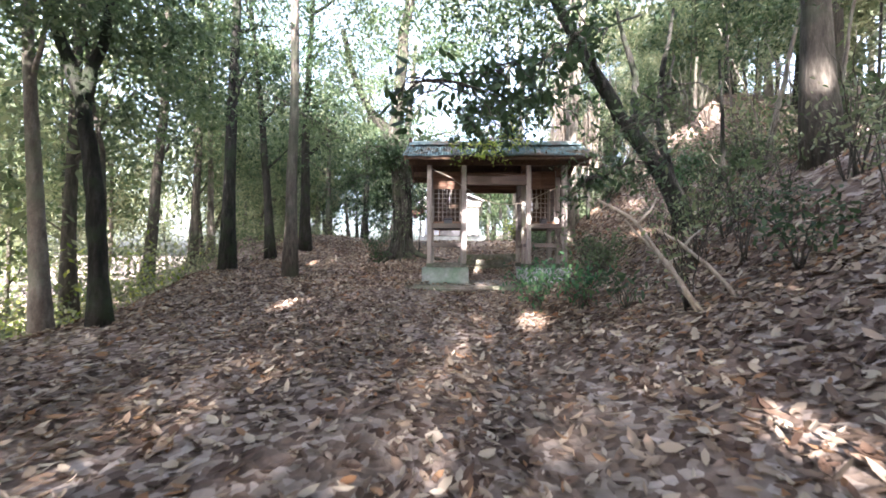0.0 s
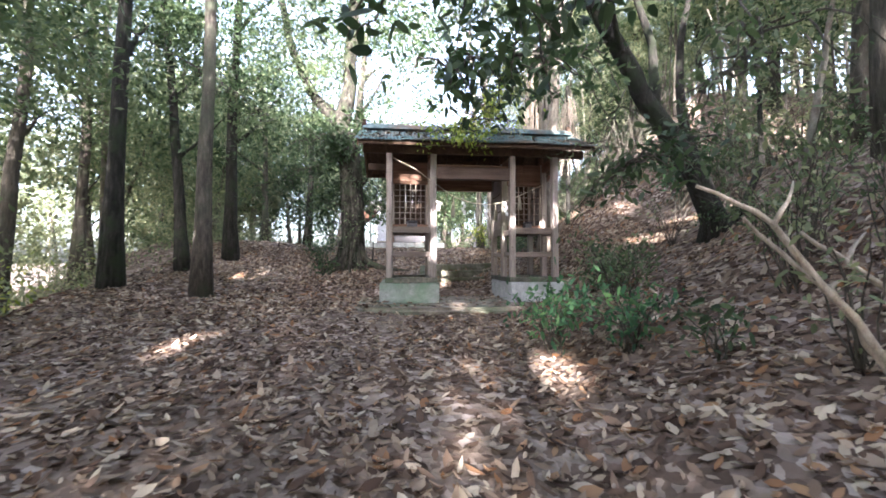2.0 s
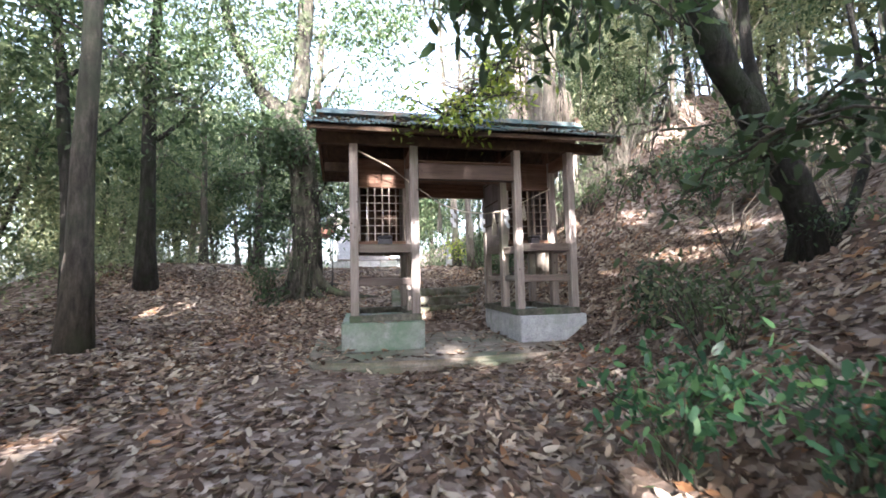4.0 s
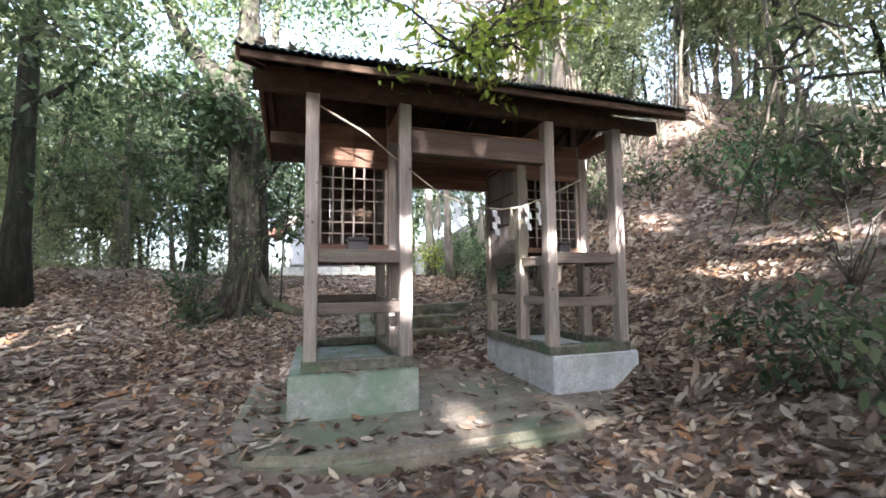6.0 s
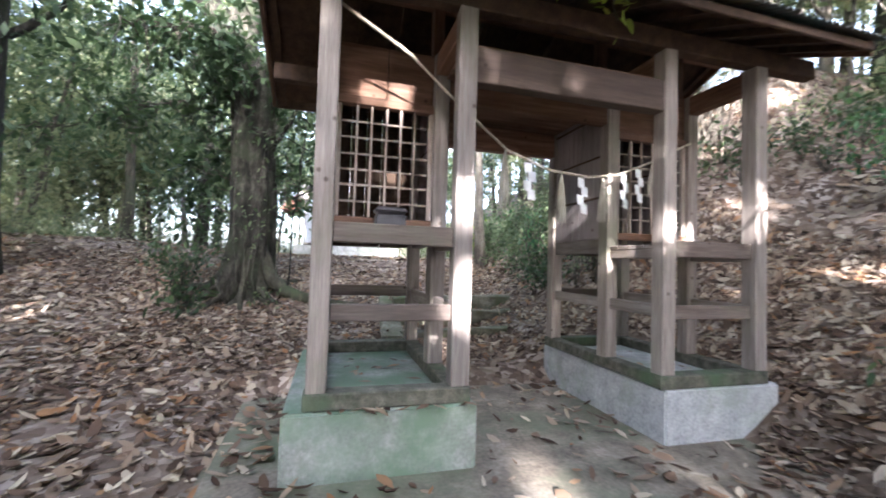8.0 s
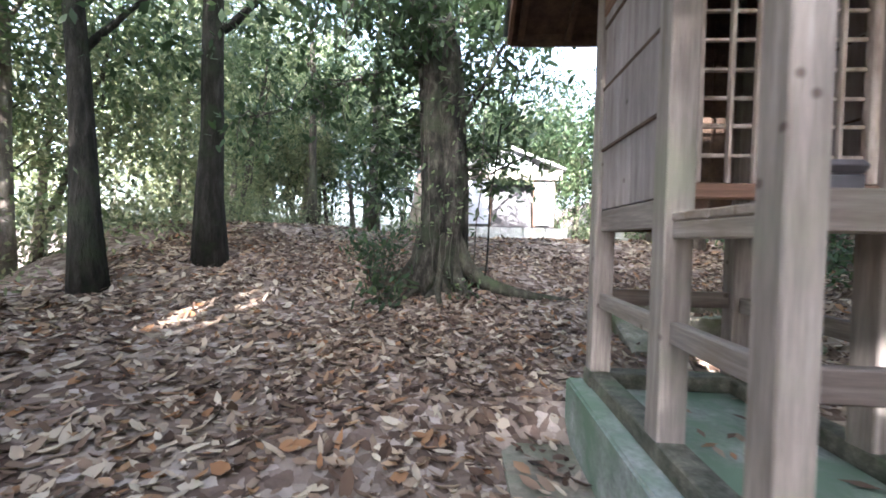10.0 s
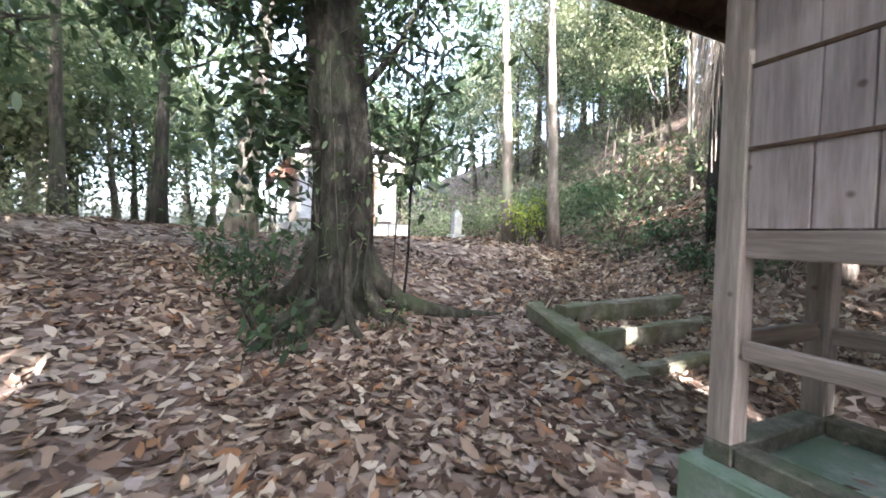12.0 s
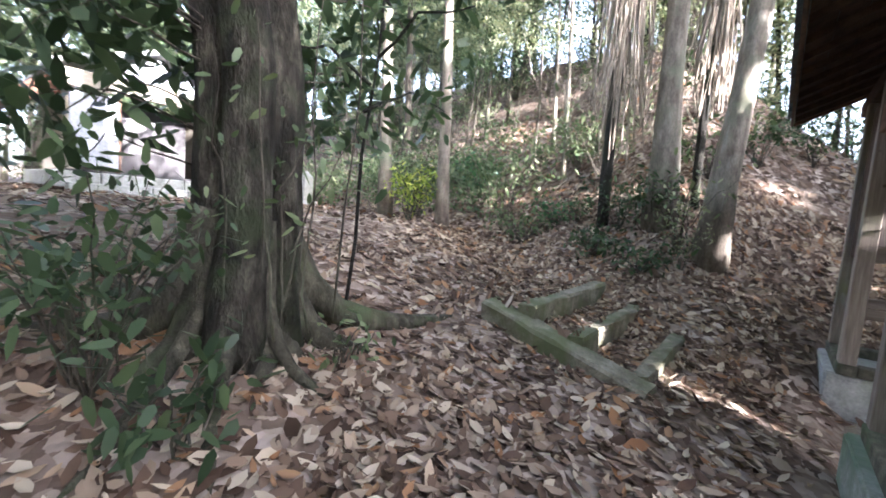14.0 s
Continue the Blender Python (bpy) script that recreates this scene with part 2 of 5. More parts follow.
M_STRAW = surface("straw_tassel", [(0.3, (0.28, 0.25, 0.195)), (0.7, (0.47, 0.43, 0.36))], 1.0, 0.9, (80, 80, 4))
M_PAPER = plain("white_paper", (0.66, 0.66, 0.67), 0.8)
# dark offering-box wood, also the shade inside the hall porch
M_DARKBOX = plain("dark_wood_and_porch_shade", (0.055, 0.05, 0.055), 0.5)
# white plaster, its shade painted in as a darker bluish tone
M_WHITE_WALL = surface("shaded_white_plaster", [(0.3, (0.38, 0.40, 0.45)), (0.7, (0.54, 0.56, 0.62))], 3, 0.8)
M_BEIGE_WALL = surface("beige_plaster", [(0.3, (0.30, 0.26, 0.215)), (0.7, (0.42, 0.38, 0.32))], 3, 0.85)
M_RED_ROOF = surface("red_brown_roof", [(0.3, (0.10, 0.045, 0.030)), (0.7, (0.18, 0.085, 0.055))], 6, 0.7)
M_FROND = surface("dead_palm_frond", [(0.3, (0.14, 0.11, 0.085)), (0.5, (0.25, 0.21, 0.165)), (0.72, (0.40, 0.35, 0.285))], 1.0, 0.9, (30, 30, 3))


def ground_material():
    m, t, b, out = nodes_of("leaf_litter_soil")
    a = noise_tex(t, 1.1, 7, space="World")
    soil = ramp(t, [(0.3, (0.060, 0.042, 0.030)), (0.5, (0.125, 0.092, 0.068)), (0.72, (0.20, 0.158, 0.122))])
    t.links.new(a.outputs["Fac"], soil.inputs["Fac"])
    geo = t.nodes.new("ShaderNodeNewGeometry")
    warp = noise_tex(t, 6, 3, space="World")
    wv = mix(t, 0.12, geo.outputs["Position"], warp.outputs["Color"], "ADD")
    v = t.nodes.new("ShaderNodeTexVoronoi")
    v.inputs["Scale"].default_value = 13.0
    t.links.new(wv, v.inputs["Vector"])
    sep = t.nodes.new("ShaderNodeSeparateColor")
    t.links.new(v.outputs["Color"], sep.inputs[0])
    leaf = ramp(t, [(0.0, (0.050, 0.032, 0.024)), (0.4, (0.135, 0.095, 0.074)), (0.75, (0.25, 0.198, 0.165)), (1.0, (0.37, 0.31, 0.27))])
    t.links.new(sep.outputs[0], leaf.inputs["Fac"])
    cover = noise_tex(t, 0.8, 5, space="World")
    cr = ramp(t, [(0.40, (0.30, 0.30, 0.30)), (0.58, (1, 1, 1))])
    t.links.new(cover.outputs["Fac"], cr.inputs["Fac"])
    c = mix(t, cr.outputs[0], soil.outputs[0], leaf.outputs[0])
    t.links.new(c, b.inputs["Base Color"])
    b.inputs["Roughness"].default_value = 0.95
    b.inputs["Specular IOR Level"].default_value = 0.15
    t.links.new(bump(t, v.outputs["Distance"], 0.6, 0.03), b.inputs["Normal"])
    return m


M_GROUND = ground_material()


# ---- mesh helpers ----
def link_mesh(name, me, material, parent=None, label=""):
    me.materials.append(material)
    ob = new(name, me)
    if parent:
        ob.parent = parent
        ob.matrix_parent_inverse = Matrix.Translation(-parent.location)
    if label:
        ob["label"] = label
    return ob


def part(name, bm, material, parent=None, label="", smooth=False):
    me = bpy.data.meshes.new(name)
    bmesh.ops.recalc_face_normals(bm, faces=bm.faces)
    bm.to_mesh(me)
    bm.free()
    if smooth:
        me.polygons.foreach_set("use_smooth", [True] * len(me.polygons))
    return link_mesh(name, me, material, parent, label)


def raw(name, verts, faces, material, parent=None, label="", smooth=False):
    me = bpy.data.meshes.new(name)
    me.from_pydata([tuple(v) for v in verts], [], [tuple(f) for f in faces])
    if smooth:
        me.polygons.foreach_set("use_smooth", [True] * len(me.polygons))
    me.update()
    return link_mesh(name, me, material, parent, label)


def quads(name, V):
    """A mesh of loose quads from an array n x 4 x 3."""
    n = len(V)
    me = bpy.data.meshes.new(name)
    me.vertices.add(4 * n)
    me.vertices.foreach_set("co", np.ascontiguousarray(V, dtype=np.float32).ravel())
    me.loops.add(4 * n)
    me.loops.foreach_set("vertex_index", np.arange(4 * n, dtype=np.int32))
    me.polygons.add(n)
    me.polygons.foreach_set("loop_start", np.arange(0, 4 * n, 4, dtype=np.int32))
    me.update(calc_edges=True)
    return me


def leaf_pairs(name, V):
    """A mesh of leaves from an array n x 6 x 3: base, two points of one edge, tip, two points of the other; two halves fold on the midrib."""
    n = len(V)
    me = bpy.data.meshes.new(name)
    me.vertices.add(6 * n)
    me.vertices.foreach_set("co", np.ascontiguousarray(V, dtype=np.float32).ravel())
    o = np.arange(n)[:, None] * 6
    idx_ = np.concatenate([o + np.array(q) for q in ((0, 1, 2, 3), (0, 3, 4, 5))], 1).ravel().astype(np.int32)
    me.loops.add(8 * n)
    me.loops.foreach_set("vertex_index", idx_)
    me.polygons.add(2 * n)
    me.polygons.foreach_set("loop_start", np.arange(0, 8 * n, 4, dtype=np.int32))
    me.update(calc_edges=True)
    return me


def empty(name, x, y, z, label, category, group=""):
    e = new(name)
    e.location = (x, y, z)
    return tagged(e, label, category, group)


def box(x0, x1, y0, y1, z0, z1, bevel=0.006, jitter=0.0, bm=None):
    bm = bm or bmesh.new()
    made = bmesh.ops.create_cube(bm, size=1)
    for v in made["verts"]:
        v.co = Vector(((x0 + x1) / 2 + v.co.x * (x1 - x0), (y0 + y1) / 2 + v.co.y * (y1 - y0), (z0 + z1) / 2 + v.co.z * (z1 - z0)))
        if jitter:
            v.co += Vector([random.uniform(-jitter, jitter) for _ in range(3)])
    if bevel:
        edges = list({e for v in made["verts"] for e in v.link_edges})
        bmesh.ops.bevel(bm, geom=edges, offset=bevel, segments=1, affect="EDGES")
    return bm


def tube(path, radii, sides=9, wobble=0.06, seed=0, close=True, lobes=0.0):
    """A bent, tapering, slightly knobbly tube: vertices and faces."""
    r = np.random.default_rng(seed)
    P = np.array(path, float)
    verts, faces = [], []
    tangent = np.gradient(P, axis=0)
    tangent /= np.linalg.norm(tangent, axis=1)[:, None] + 1e-9
    ref = np.array([1.0, 0.1, 0.05]) if abs(tangent[0][0]) < 0.8 else np.array([0.1, 1.0, 0.05])
    for i, (p, d, rad) in enumerate(zip(P, tangent, radii)):
        u = np.cross(d, ref)
        u /= np.linalg.norm(u)
        w = np.cross(d, u)
        for k in range(sides):
            a = 2 * math.pi * k / sides
            fold = 0.5 * math.cos(2 * a + 1.1 + 0.1 * i) + 1.4 * abs(math.cos(2.5 * a + 0.15 - 0.05 * i)) - 0.9 + 0.35 * abs(math.cos(5.5 * a + 0.08 * i))
            rr = rad * (1 + wobble * r.normal() + lobes * (0.75 + 1.1 * math.exp(-0.3 * i)) * fold)
            verts.append(p + rr * (math.cos(a) * u + math.sin(a) * w))
    for i in range(len(P) - 1):
        for k in range(sides):
            a, b = i * sides + k, i * sides + (k + 1) % sides
            faces.append((a, b, b + sides, a + sides))
    if close:
        faces.append(tuple(range(sides - 1, -1, -1)))
        faces.append(tuple(range((len(P) - 1) * sides, len(P) * sides)))
    return verts, faces


def join_tubes(tubes):
    V, F = [], []
    for v, f in tubes:
        o = len(V)
        V += list(v)
        F += [tuple(i + o for i in face) for face in f]
    return V, F


def bend(a, b, n=7, sag=0.15, seed=0):
    """A line from a to b that wanders a little."""
    r = np.random.default_rng(seed)
    a, b = np.array(a, float), np.array(b, float)
    s = np.linspace(0, 1, n)[:, None]
    off = np.cumsum(r.normal(size=(n, 3)), axis=0)
    off -= off[0] + s * (off[-1] - off[0])
    return a + (b - a) * s + sag * off / 3


def leaves_at(C, length, width=0.42, droop=0.25, fold=0.25, seed=0, vary=0.35, flat=0.0):
    """Pointed, folded leaves at the places C: an array n x 4 x 3."""
    r = np.random.default_rng(seed)
    n = len(C)
    d = r.normal(size=(n, 3))
    d[:, 2] = d[:, 2] * (1 - flat) - droop
    d /= np.linalg.norm(d, axis=1)[:, None]
    up = r.normal(size=(n, 3)) * (0.55 * (1 - flat) + 0.05)
    up[:, 2] += 1
    s = np.cross(d, up)
    s /= np.linalg.norm(s, axis=1)[:, None] + 1e-9
    nrm = np.cross(s, d)
    L = length * (1 + vary * r.uniform(-1, 1, n))[:, None]
    W = L * width * 0.5
    mid = C + d * L * 0.45 + nrm * W * fold
    return np.stack([C, mid + s * W - nrm * W * fold * 1.5, C + d * L - nrm * L * 0.08, mid - s * W - nrm * W * fold * 1.5], axis=1)


def full_leaves(C, length, width=0.42, droop=0.25, fold=0.25, seed=0, vary=0.4):
    """Leaves with a rounded outline and a curved midrib at the places C: an array n x 6 x 3."""
    q = leaves_at(C, length, width, droop, fold, seed, vary)
    a, l, t, r = q[:, 0], q[:, 1], q[:, 2], q[:, 3]
    return np.stack([a, a * 0.34 + l * 0.86 - t * 0.20, l * 0.80 + t * 0.28 - a * 0.08, t, r * 0.80 + t * 0.28 - a * 0.08, a * 0.34 + r * 0.86 - t * 0.20], axis=1)


# ---- the lie of the land ----
BASE_Y = [-60, 0, 1, 5, 6.6, 8.2, 9.6, 10.8, 12, 13.3, 14.3, 15.2, 16.5, 18, 20, 26, 80]
BASE_Z = [-2.6, -0.03, 0.0, 0.28, 0.39, 0.50, 0.58, 0.68, 0.78, 0.93, 1.03, 1.24, 1.62, 1.95, 2.03, 2.06, 2.3]
TOE_Y = [-20, 5, 7.4, 10, 11, 12.8, 14.2, 16, 18, 24, 60]
TOE_X = [0.8, 0.9, 0.9, 1.7, 1.95, 1.8, 1.5, 2.6, 4.0, 5.0, 9.0]


def lie(x, y):
    """Height of the ground at x, y (arrays)."""
    x, y = np.asarray(x, float), np.asarray(y, float)
    z = np.interp(y, BASE_Y, BASE_Z)
    d = np.clip(x - np.interp(y, TOE_Y, TOE_X), 0, None)
    near, far = np.clip(d, 0, 3.5), np.clip(np.clip(d - 3.5, 0, None), None, np.interp(y, [12, 16], [1.8, 4.0]))
    steep = np.interp(y, [12, 15], [1.0, 1.4])
    z = z + steep * (0.2 * near + 0.07 * near ** 2 + 0.66 * far) + 0.10 * np.clip(d - 9.5, 0, 60)
    left = np.clip(-(x + 2.8), 0, 2.5)
    z = z + 0.10 * left * np.clip((y - 8) / 3, 0, 1)
    fall = np.clip(-(x + np.interp(y, [0, 7, 12, 20], [5.0, 5.2, 6.2, 9.0])), 0, 7)
    z = z - 0.42 * fall
    z = z + 0.03 * np.sin(x * 2.1 + y * 0.7) * np.sin(y * 1.7 - x * 0.5) + 0.015 * np.sin(5.1 * x) * np.sin(4.3 * y)
    # the level pad under the gate
    pad = np.clip(1.4 - np.maximum(np.where(x > 1.25, (x - 1.25) / 1.3, (1.25 - x) / 2.0), np.where(y < 11.4, 11.4 - y, (y - 11.4) * 1.6) / 1.25), 0, 0.4) / 0.4
    z = z * (1 - pad) + np.minimum(z, 0.64) * pad
    # earth behind the step edges
    tread = np.where(y > 14.66, 1.37, np.where(y > 14.14, 1.20, 1.03))
    on = (x > 0.62) & (x < 2.6) & (y > 13.62) & (y < 15.6)
    return np.where(on, np.maximum(z, tread), z)


def ground_at(x, y):
    return float(lie(x, y))


def spread(lo, hi, step, reach):
    inner = np.arange(lo, hi + 1e-6, step)
    out = step * np.cumsum(1.28 ** np.arange(1, 34))
    out = out[out < reach]
    return np.concatenate([(lo - out)[::-1], inner, hi + out])


gx, gy = spread(-9, 11, 0.16, 700), spread(-3, 27, 0.16, 700)
GX, GY = np.meshgrid(gx, gy, indexing="ij")
GZ = lie(GX, GY)
nx, ny = GX.shape
idx = np.arange(nx * ny).reshape(nx, ny)
corner = np.stack([idx[:-1, :-1], idx[1:, :-1], idx[1:, 1:], idx[:-1, 1:]], -1).reshape(-1, 4)
ground = raw("ground", np.stack([GX, GY, GZ], -1).reshape(-1, 3), corner.tolist(), M_GROUND, smooth=True)
tagged(ground, "brown forest floor sloping up, covered with fallen leaves", "ground", kind="structure")

# ---- concrete under the gate ----
PX = (-0.35, 0.487, 2.043, 2.905)                 # post lines
PY = (10.826, 11.45, 12.33)
TOP = 1.10                                        # plinth top


def slab(name, outline, z0, z1, material, bevel, label, category):
    bm = bmesh.new()
    lo = [bm.verts.new((x, y, z0)) for x, y in outline]
    hi = [bm.verts.new((x, y, z1)) for x, y in outline]
    bm.faces.new(hi)
    bm.faces.new(lo[::-1])
    n = len(outline)
    for i in range(n):
        bm.faces.new((lo[i], lo[(i + 1) % n], hi[(i + 1) % n], hi[i]))
    bmesh.ops.recalc_face_normals(bm, faces=bm.faces)
    bmesh.ops.bevel(bm, geom=list(bm.edges), offset=bevel, segments=3, affect="EDGES")
    return tagged(part(name, bm, material), label, category)


slab("concrete_plinth", [(-0.525, 10.74), (0.60, 10.75), (0.598, 12.46), (-0.515, 12.46)], 0.60, TOP, M_CONCRETE, 0.014,
     "green-stained pale concrete plinth under a gate booth", "plinth")["group"] = "plinths of the gate"
slab("concrete_plinth", [(2.006, 10.755), (3.068, 10.75), (3.07, 12.46), (2.008, 12.46)], 0.55, TOP, M_CONCRETE_GREY, 0.014,
     "pale grey concrete plinth with a green-stained front", "plinth")["group"] = "plinths of the gate"
apron = slab("concrete_apron", [(-0.98, 10.62), (-0.80, 10.12), (-0.2, 9.93), (0.7, 9.90), (1.8, 9.93), (2.7, 10.02), (3.12, 10.3),
                                (3.16, 12.55), (2.2, 12.72), (0.2, 12.75), (-0.62, 12.7), (-1.02, 12.2)],
             0.36, 0.715, M_APRON, 0.06, "worn earthy concrete slab that the gate stands on", "slab")

# ---- the gate ----
gate = empty("shrine_gate", 1.28, 11.5, TOP, "weathered wooden shrine gate with two latticed booths and a sheet roof", "gate")
H = 0.058
SILL = 1.195
POST_TOP = 3.56


def gpart(name, x0, x1, y0, y1, z0, z1, material, label="", bevel=0.006, jitter=0.002, parent=None):
    return part(name, box(x0, x1, y0, y1, z0, z1, bevel, jitter), material, parent or gate, label)


for px in PX:
    for py in PY:
        gpart("post", px - H, px + H, py - H, py + H, SILL if py != PY[1] else SILL - 0.09, POST_TOP, M_POST, jitter=0.004)
for a, b in ((PX[0], PX[1]), (PX[2], PX[3])):
    # mossy sills round the plinth
    for py in (PY[0], PY[2]):
        gpart("sill", a - 0.07, b + 0.07, py - 0.066, py + 0.066, TOP, SILL, M_SILL, "dark mossy timber sill", 0.008)
    for px in (a, b):
        gpart("sill", px - 0.062, px + 0.062, PY[0] + 0.07, PY[2] - 0.07, TOP, SILL - 0.004, M_SILL, "dark mossy timber sill", 0.008)
    # low tie rails
    for py, dz in ((PY[0] + 0.005, 0.0), (PY[2], 0.03)):
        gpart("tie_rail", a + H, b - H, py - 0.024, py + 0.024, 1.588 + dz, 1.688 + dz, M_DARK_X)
    for px in (a, b):
        for y0, y1 in ((PY[0] + H, PY[1] - H), (PY[1] + H, PY[2] - H)):
            gpart("tie_rail", px - 0.024, px + 0.024, y0, y1, 1.60, 1.69, M_BEAM_Y)
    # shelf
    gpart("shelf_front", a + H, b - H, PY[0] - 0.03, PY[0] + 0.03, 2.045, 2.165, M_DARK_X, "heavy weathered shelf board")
    for i in range(4):
        w = (PY[1] - PY[0] - 0.04) / 4
        gpart("shelf_board", a - 0.03, b + 0.03, PY[0] + 0.033 + i * w, PY[0] + 0.03 + (i + 1) * w - 0.004, 2.10, 2.135, M_BEAM_X)
    for px in (a, b):
        gpart("bearer", px - 0.028, px + 0.028, PY[0] + H, PY[1] - H, 2.03, 2.098, M_BEAM_Y)
        gpart("bearer", px - 0.03, px + 0.03, PY[1] + H, PY[2] - H, 2.075, 2.205, M_BEAM_Y, "wide faded bottom rail")
    # floor, back and roof of the closed box; their dark brown holds the inner shade
    gpart("box_floor", a + 0.03, b - 0.03, PY[1] + 0.03, PY[2] - 0.01, 2.12, 2.15, M_SHADE_BROWN)
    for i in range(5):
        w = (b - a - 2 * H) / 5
        gpart("back_board", a + H + i * w + 0.002, a + H + (i + 1) * w - 0.002, PY[2] - 0.02, PY[2] + 0.01, 2.08, 3.5, M_SHADE_BROWN)
    gpart("box_lid", a + 0.03, b - 0.03, PY[1] + 0.04, PY[2] - 0.02, 3.50, 3.53, M_SHADE_BROWN)
    # panel over the lattice
    gpart("lattice_head", a + H, b - H, PY[1] - 0.045, PY[1] + 0.03, 3.09, 3.155, M_RED_X, "reddish wooden head rail")
    gpart("lattice_foot", a + H, b - H, PY[1] - 0.045, PY[1] + 0.03, 2.20, 2.262, M_RED_X)
    for i in range(2):
        w = (b - a - 2 * H) / 2
        gpart("panel_board", a + H + i * w, a + H + (i + 1) * w - 0.003, PY[1] - 0.02, PY[1] + 0.015, 3.157, 3.55, M_RED_X, "reddish brown board")
    # side cladding: three lapped rows
    for px, side in ((a, -1), (b, 1)):
        rows = ((2.208, 2.585), (2.575, 2.955), (2.945, 3.33), (3.32, 3.56))
        for j, (z0, z1) in enumerate(rows):
            cuts = [PY[1] + H, PY[1] + H + 0.33 + 0.02 * (j % 2), PY[2] - 0.30 - 0.015 * (j % 2), PY[2] - H]
            for y0, y1 in zip(cuts, cuts[1:]):
                x = px + side * (0.022 + 0.006 * (j % 2))
                gpart("cladding_board", x - 0.011, x + 0.011, y0 + 0.0025, y1 - 0.0025, z0, z1 - 0.004, M_PLANK, bevel=0.003)
            gpart("lap_strip", px + side * 0.028 - 0.016, px + side * 0.028 + 0.016, PY[1] + H, PY[2] - H, z1 - 0.020, z1 - 0.001, M_SHADE_BROWN, bevel=0.003)
    # lattice
    lattice = gpart("lattice", a + H, a + H + 0.035, PY[1] - 0.03, PY[1] + 0.015, 2.264, 3.088, M_LATTICE, "pale weathered wooden lattice")
    gpart("lattice_frame", b - H - 0.035, b - H, PY[1] - 0.03, PY[1] + 0.015, 2.264, 3.088, M_LATTICE, parent=lattice)
    l0, l1 = a + H + 0.035, b - H - 0.035
    for i in range(1, 6):
        x = l0 + (l1 - l0) * i / 6 + random.uniform(-0.004, 0.004)
        gpart("upright_bar", x - 0.0085, x + 0.0085, PY[1] - 0.026, PY[1] - 0.006, 2.264, 3.088, M_LATTICE, bevel=0.002, parent=lattice)
    for i in range(1, 7):
        z = 2.264 + 0.824 * i / 7 + random.uniform(-0.004, 0.004)
        gpart("cross_bar", l0, l1, PY[1] - 0.005, PY[1] + 0.011, z - 0.007, z + 0.007, M_LATTICE, bevel=0.002, parent=lattice)

# beams across the passage
gpart("lintel", PX[1] + H, PX[2] - H, PY[0] - 0.05, PY[0] + 0.05, 3.09, 3.32, M_LINTEL, "broad brown lintel beam")
gpart("lintel", PX[1] + H, PX[2] - H, PY[1] - 0.045, PY[1] + 0.045, 3.20, 3.36, M_RED_X)
gpart("lintel", PX[1] + H, PX[2] - H, PY[2] - 0.05, PY[2] + 0.05, 3.12, 3.36, M_RED_X)
for i in range(7):
    y0 = PY[0] + 0.055 + i * 0.206
    gpart("ceiling_board", PX[1] + 0.03, PX[2] - 0.03, y0, y0 + 0.202, 3.365 + 0.004 * (i % 2), 3.39 + 0.004 * (i % 2), M_RED_X)

# roof: purlins, rafters, boards, corrugated sheets, ridge
RX0, RX1 = -0.93, 3.58
EAVE_Y, EAVE_Z, RIDGE_Y, RIDGE_Z, BACK_Y, BACK_Z = 10.43, 3.70, 11.60, 4.23, 12.94, 3.62
for py in (PY[0], PY[2]):
    # purlins in the dark brown too, for the shade below the eaves
    gpart("purlin", RX0 + 0.08, RX1 - 0.08, py - 0.05, py + 0.05, POST_TOP, POST_TOP + 0.15, M_SHADE_BROWN)
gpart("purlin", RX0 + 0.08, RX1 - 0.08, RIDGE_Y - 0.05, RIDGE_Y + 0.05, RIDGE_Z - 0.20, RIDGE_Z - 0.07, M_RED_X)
# front board is added over the rafter ends; its colour holds the eave shade
gpart("fascia_board", RX0 + 0.031, RX1 - 0.031, EAVE_Y - 0.012, EAVE_Y + 0.014, EAVE_Z - 0.075, EAVE_Z - 0.012, M_SHADE_BROWN, "dark eave board with shade in its colour")
gpart("fascia_board", RX0 + 0.031, RX1 - 0.031, BACK_Y - 0.014, BACK_Y + 0.012, BACK_Z - 0.10, BACK_Z - 0.006, M_SHADE_BROWN, "dark eave board with shade in its colour")
for px in PX:
    gpart("tie_beam", px - 0.05, px + 0.05, PY[0] - 0.05, PY[2] + 0.05, POST_TOP - 0.17, POST_TOP - 0.004, M_RED_Y)
    gpart("king_post", px - 0.045, px + 0.045, RIDGE_Y - 0.045, RIDGE_Y + 0.045, POST_TOP, RIDGE_Z - 0.2, M_RED_Z)


def sloped(name, x0, x1, ya, za, yb, zb, thick, material, label=""):
    bm = bmesh.new()
    pts = [(x, y, z + o) for x in (x0, x1) for y, z in ((ya, za), (yb, zb)) for o in (0, thick)]
    vs = [bm.verts.new(p) for p in pts]
    for f in ((0, 1, 3, 2), (4, 6, 7, 5), (0, 4, 5, 1), (2, 3, 7, 6), (1, 5, 7, 3), (0, 2, 6, 4)):
        bm.faces.new([vs[i] for i in f])
    return part(name, bm, material, gate, label)


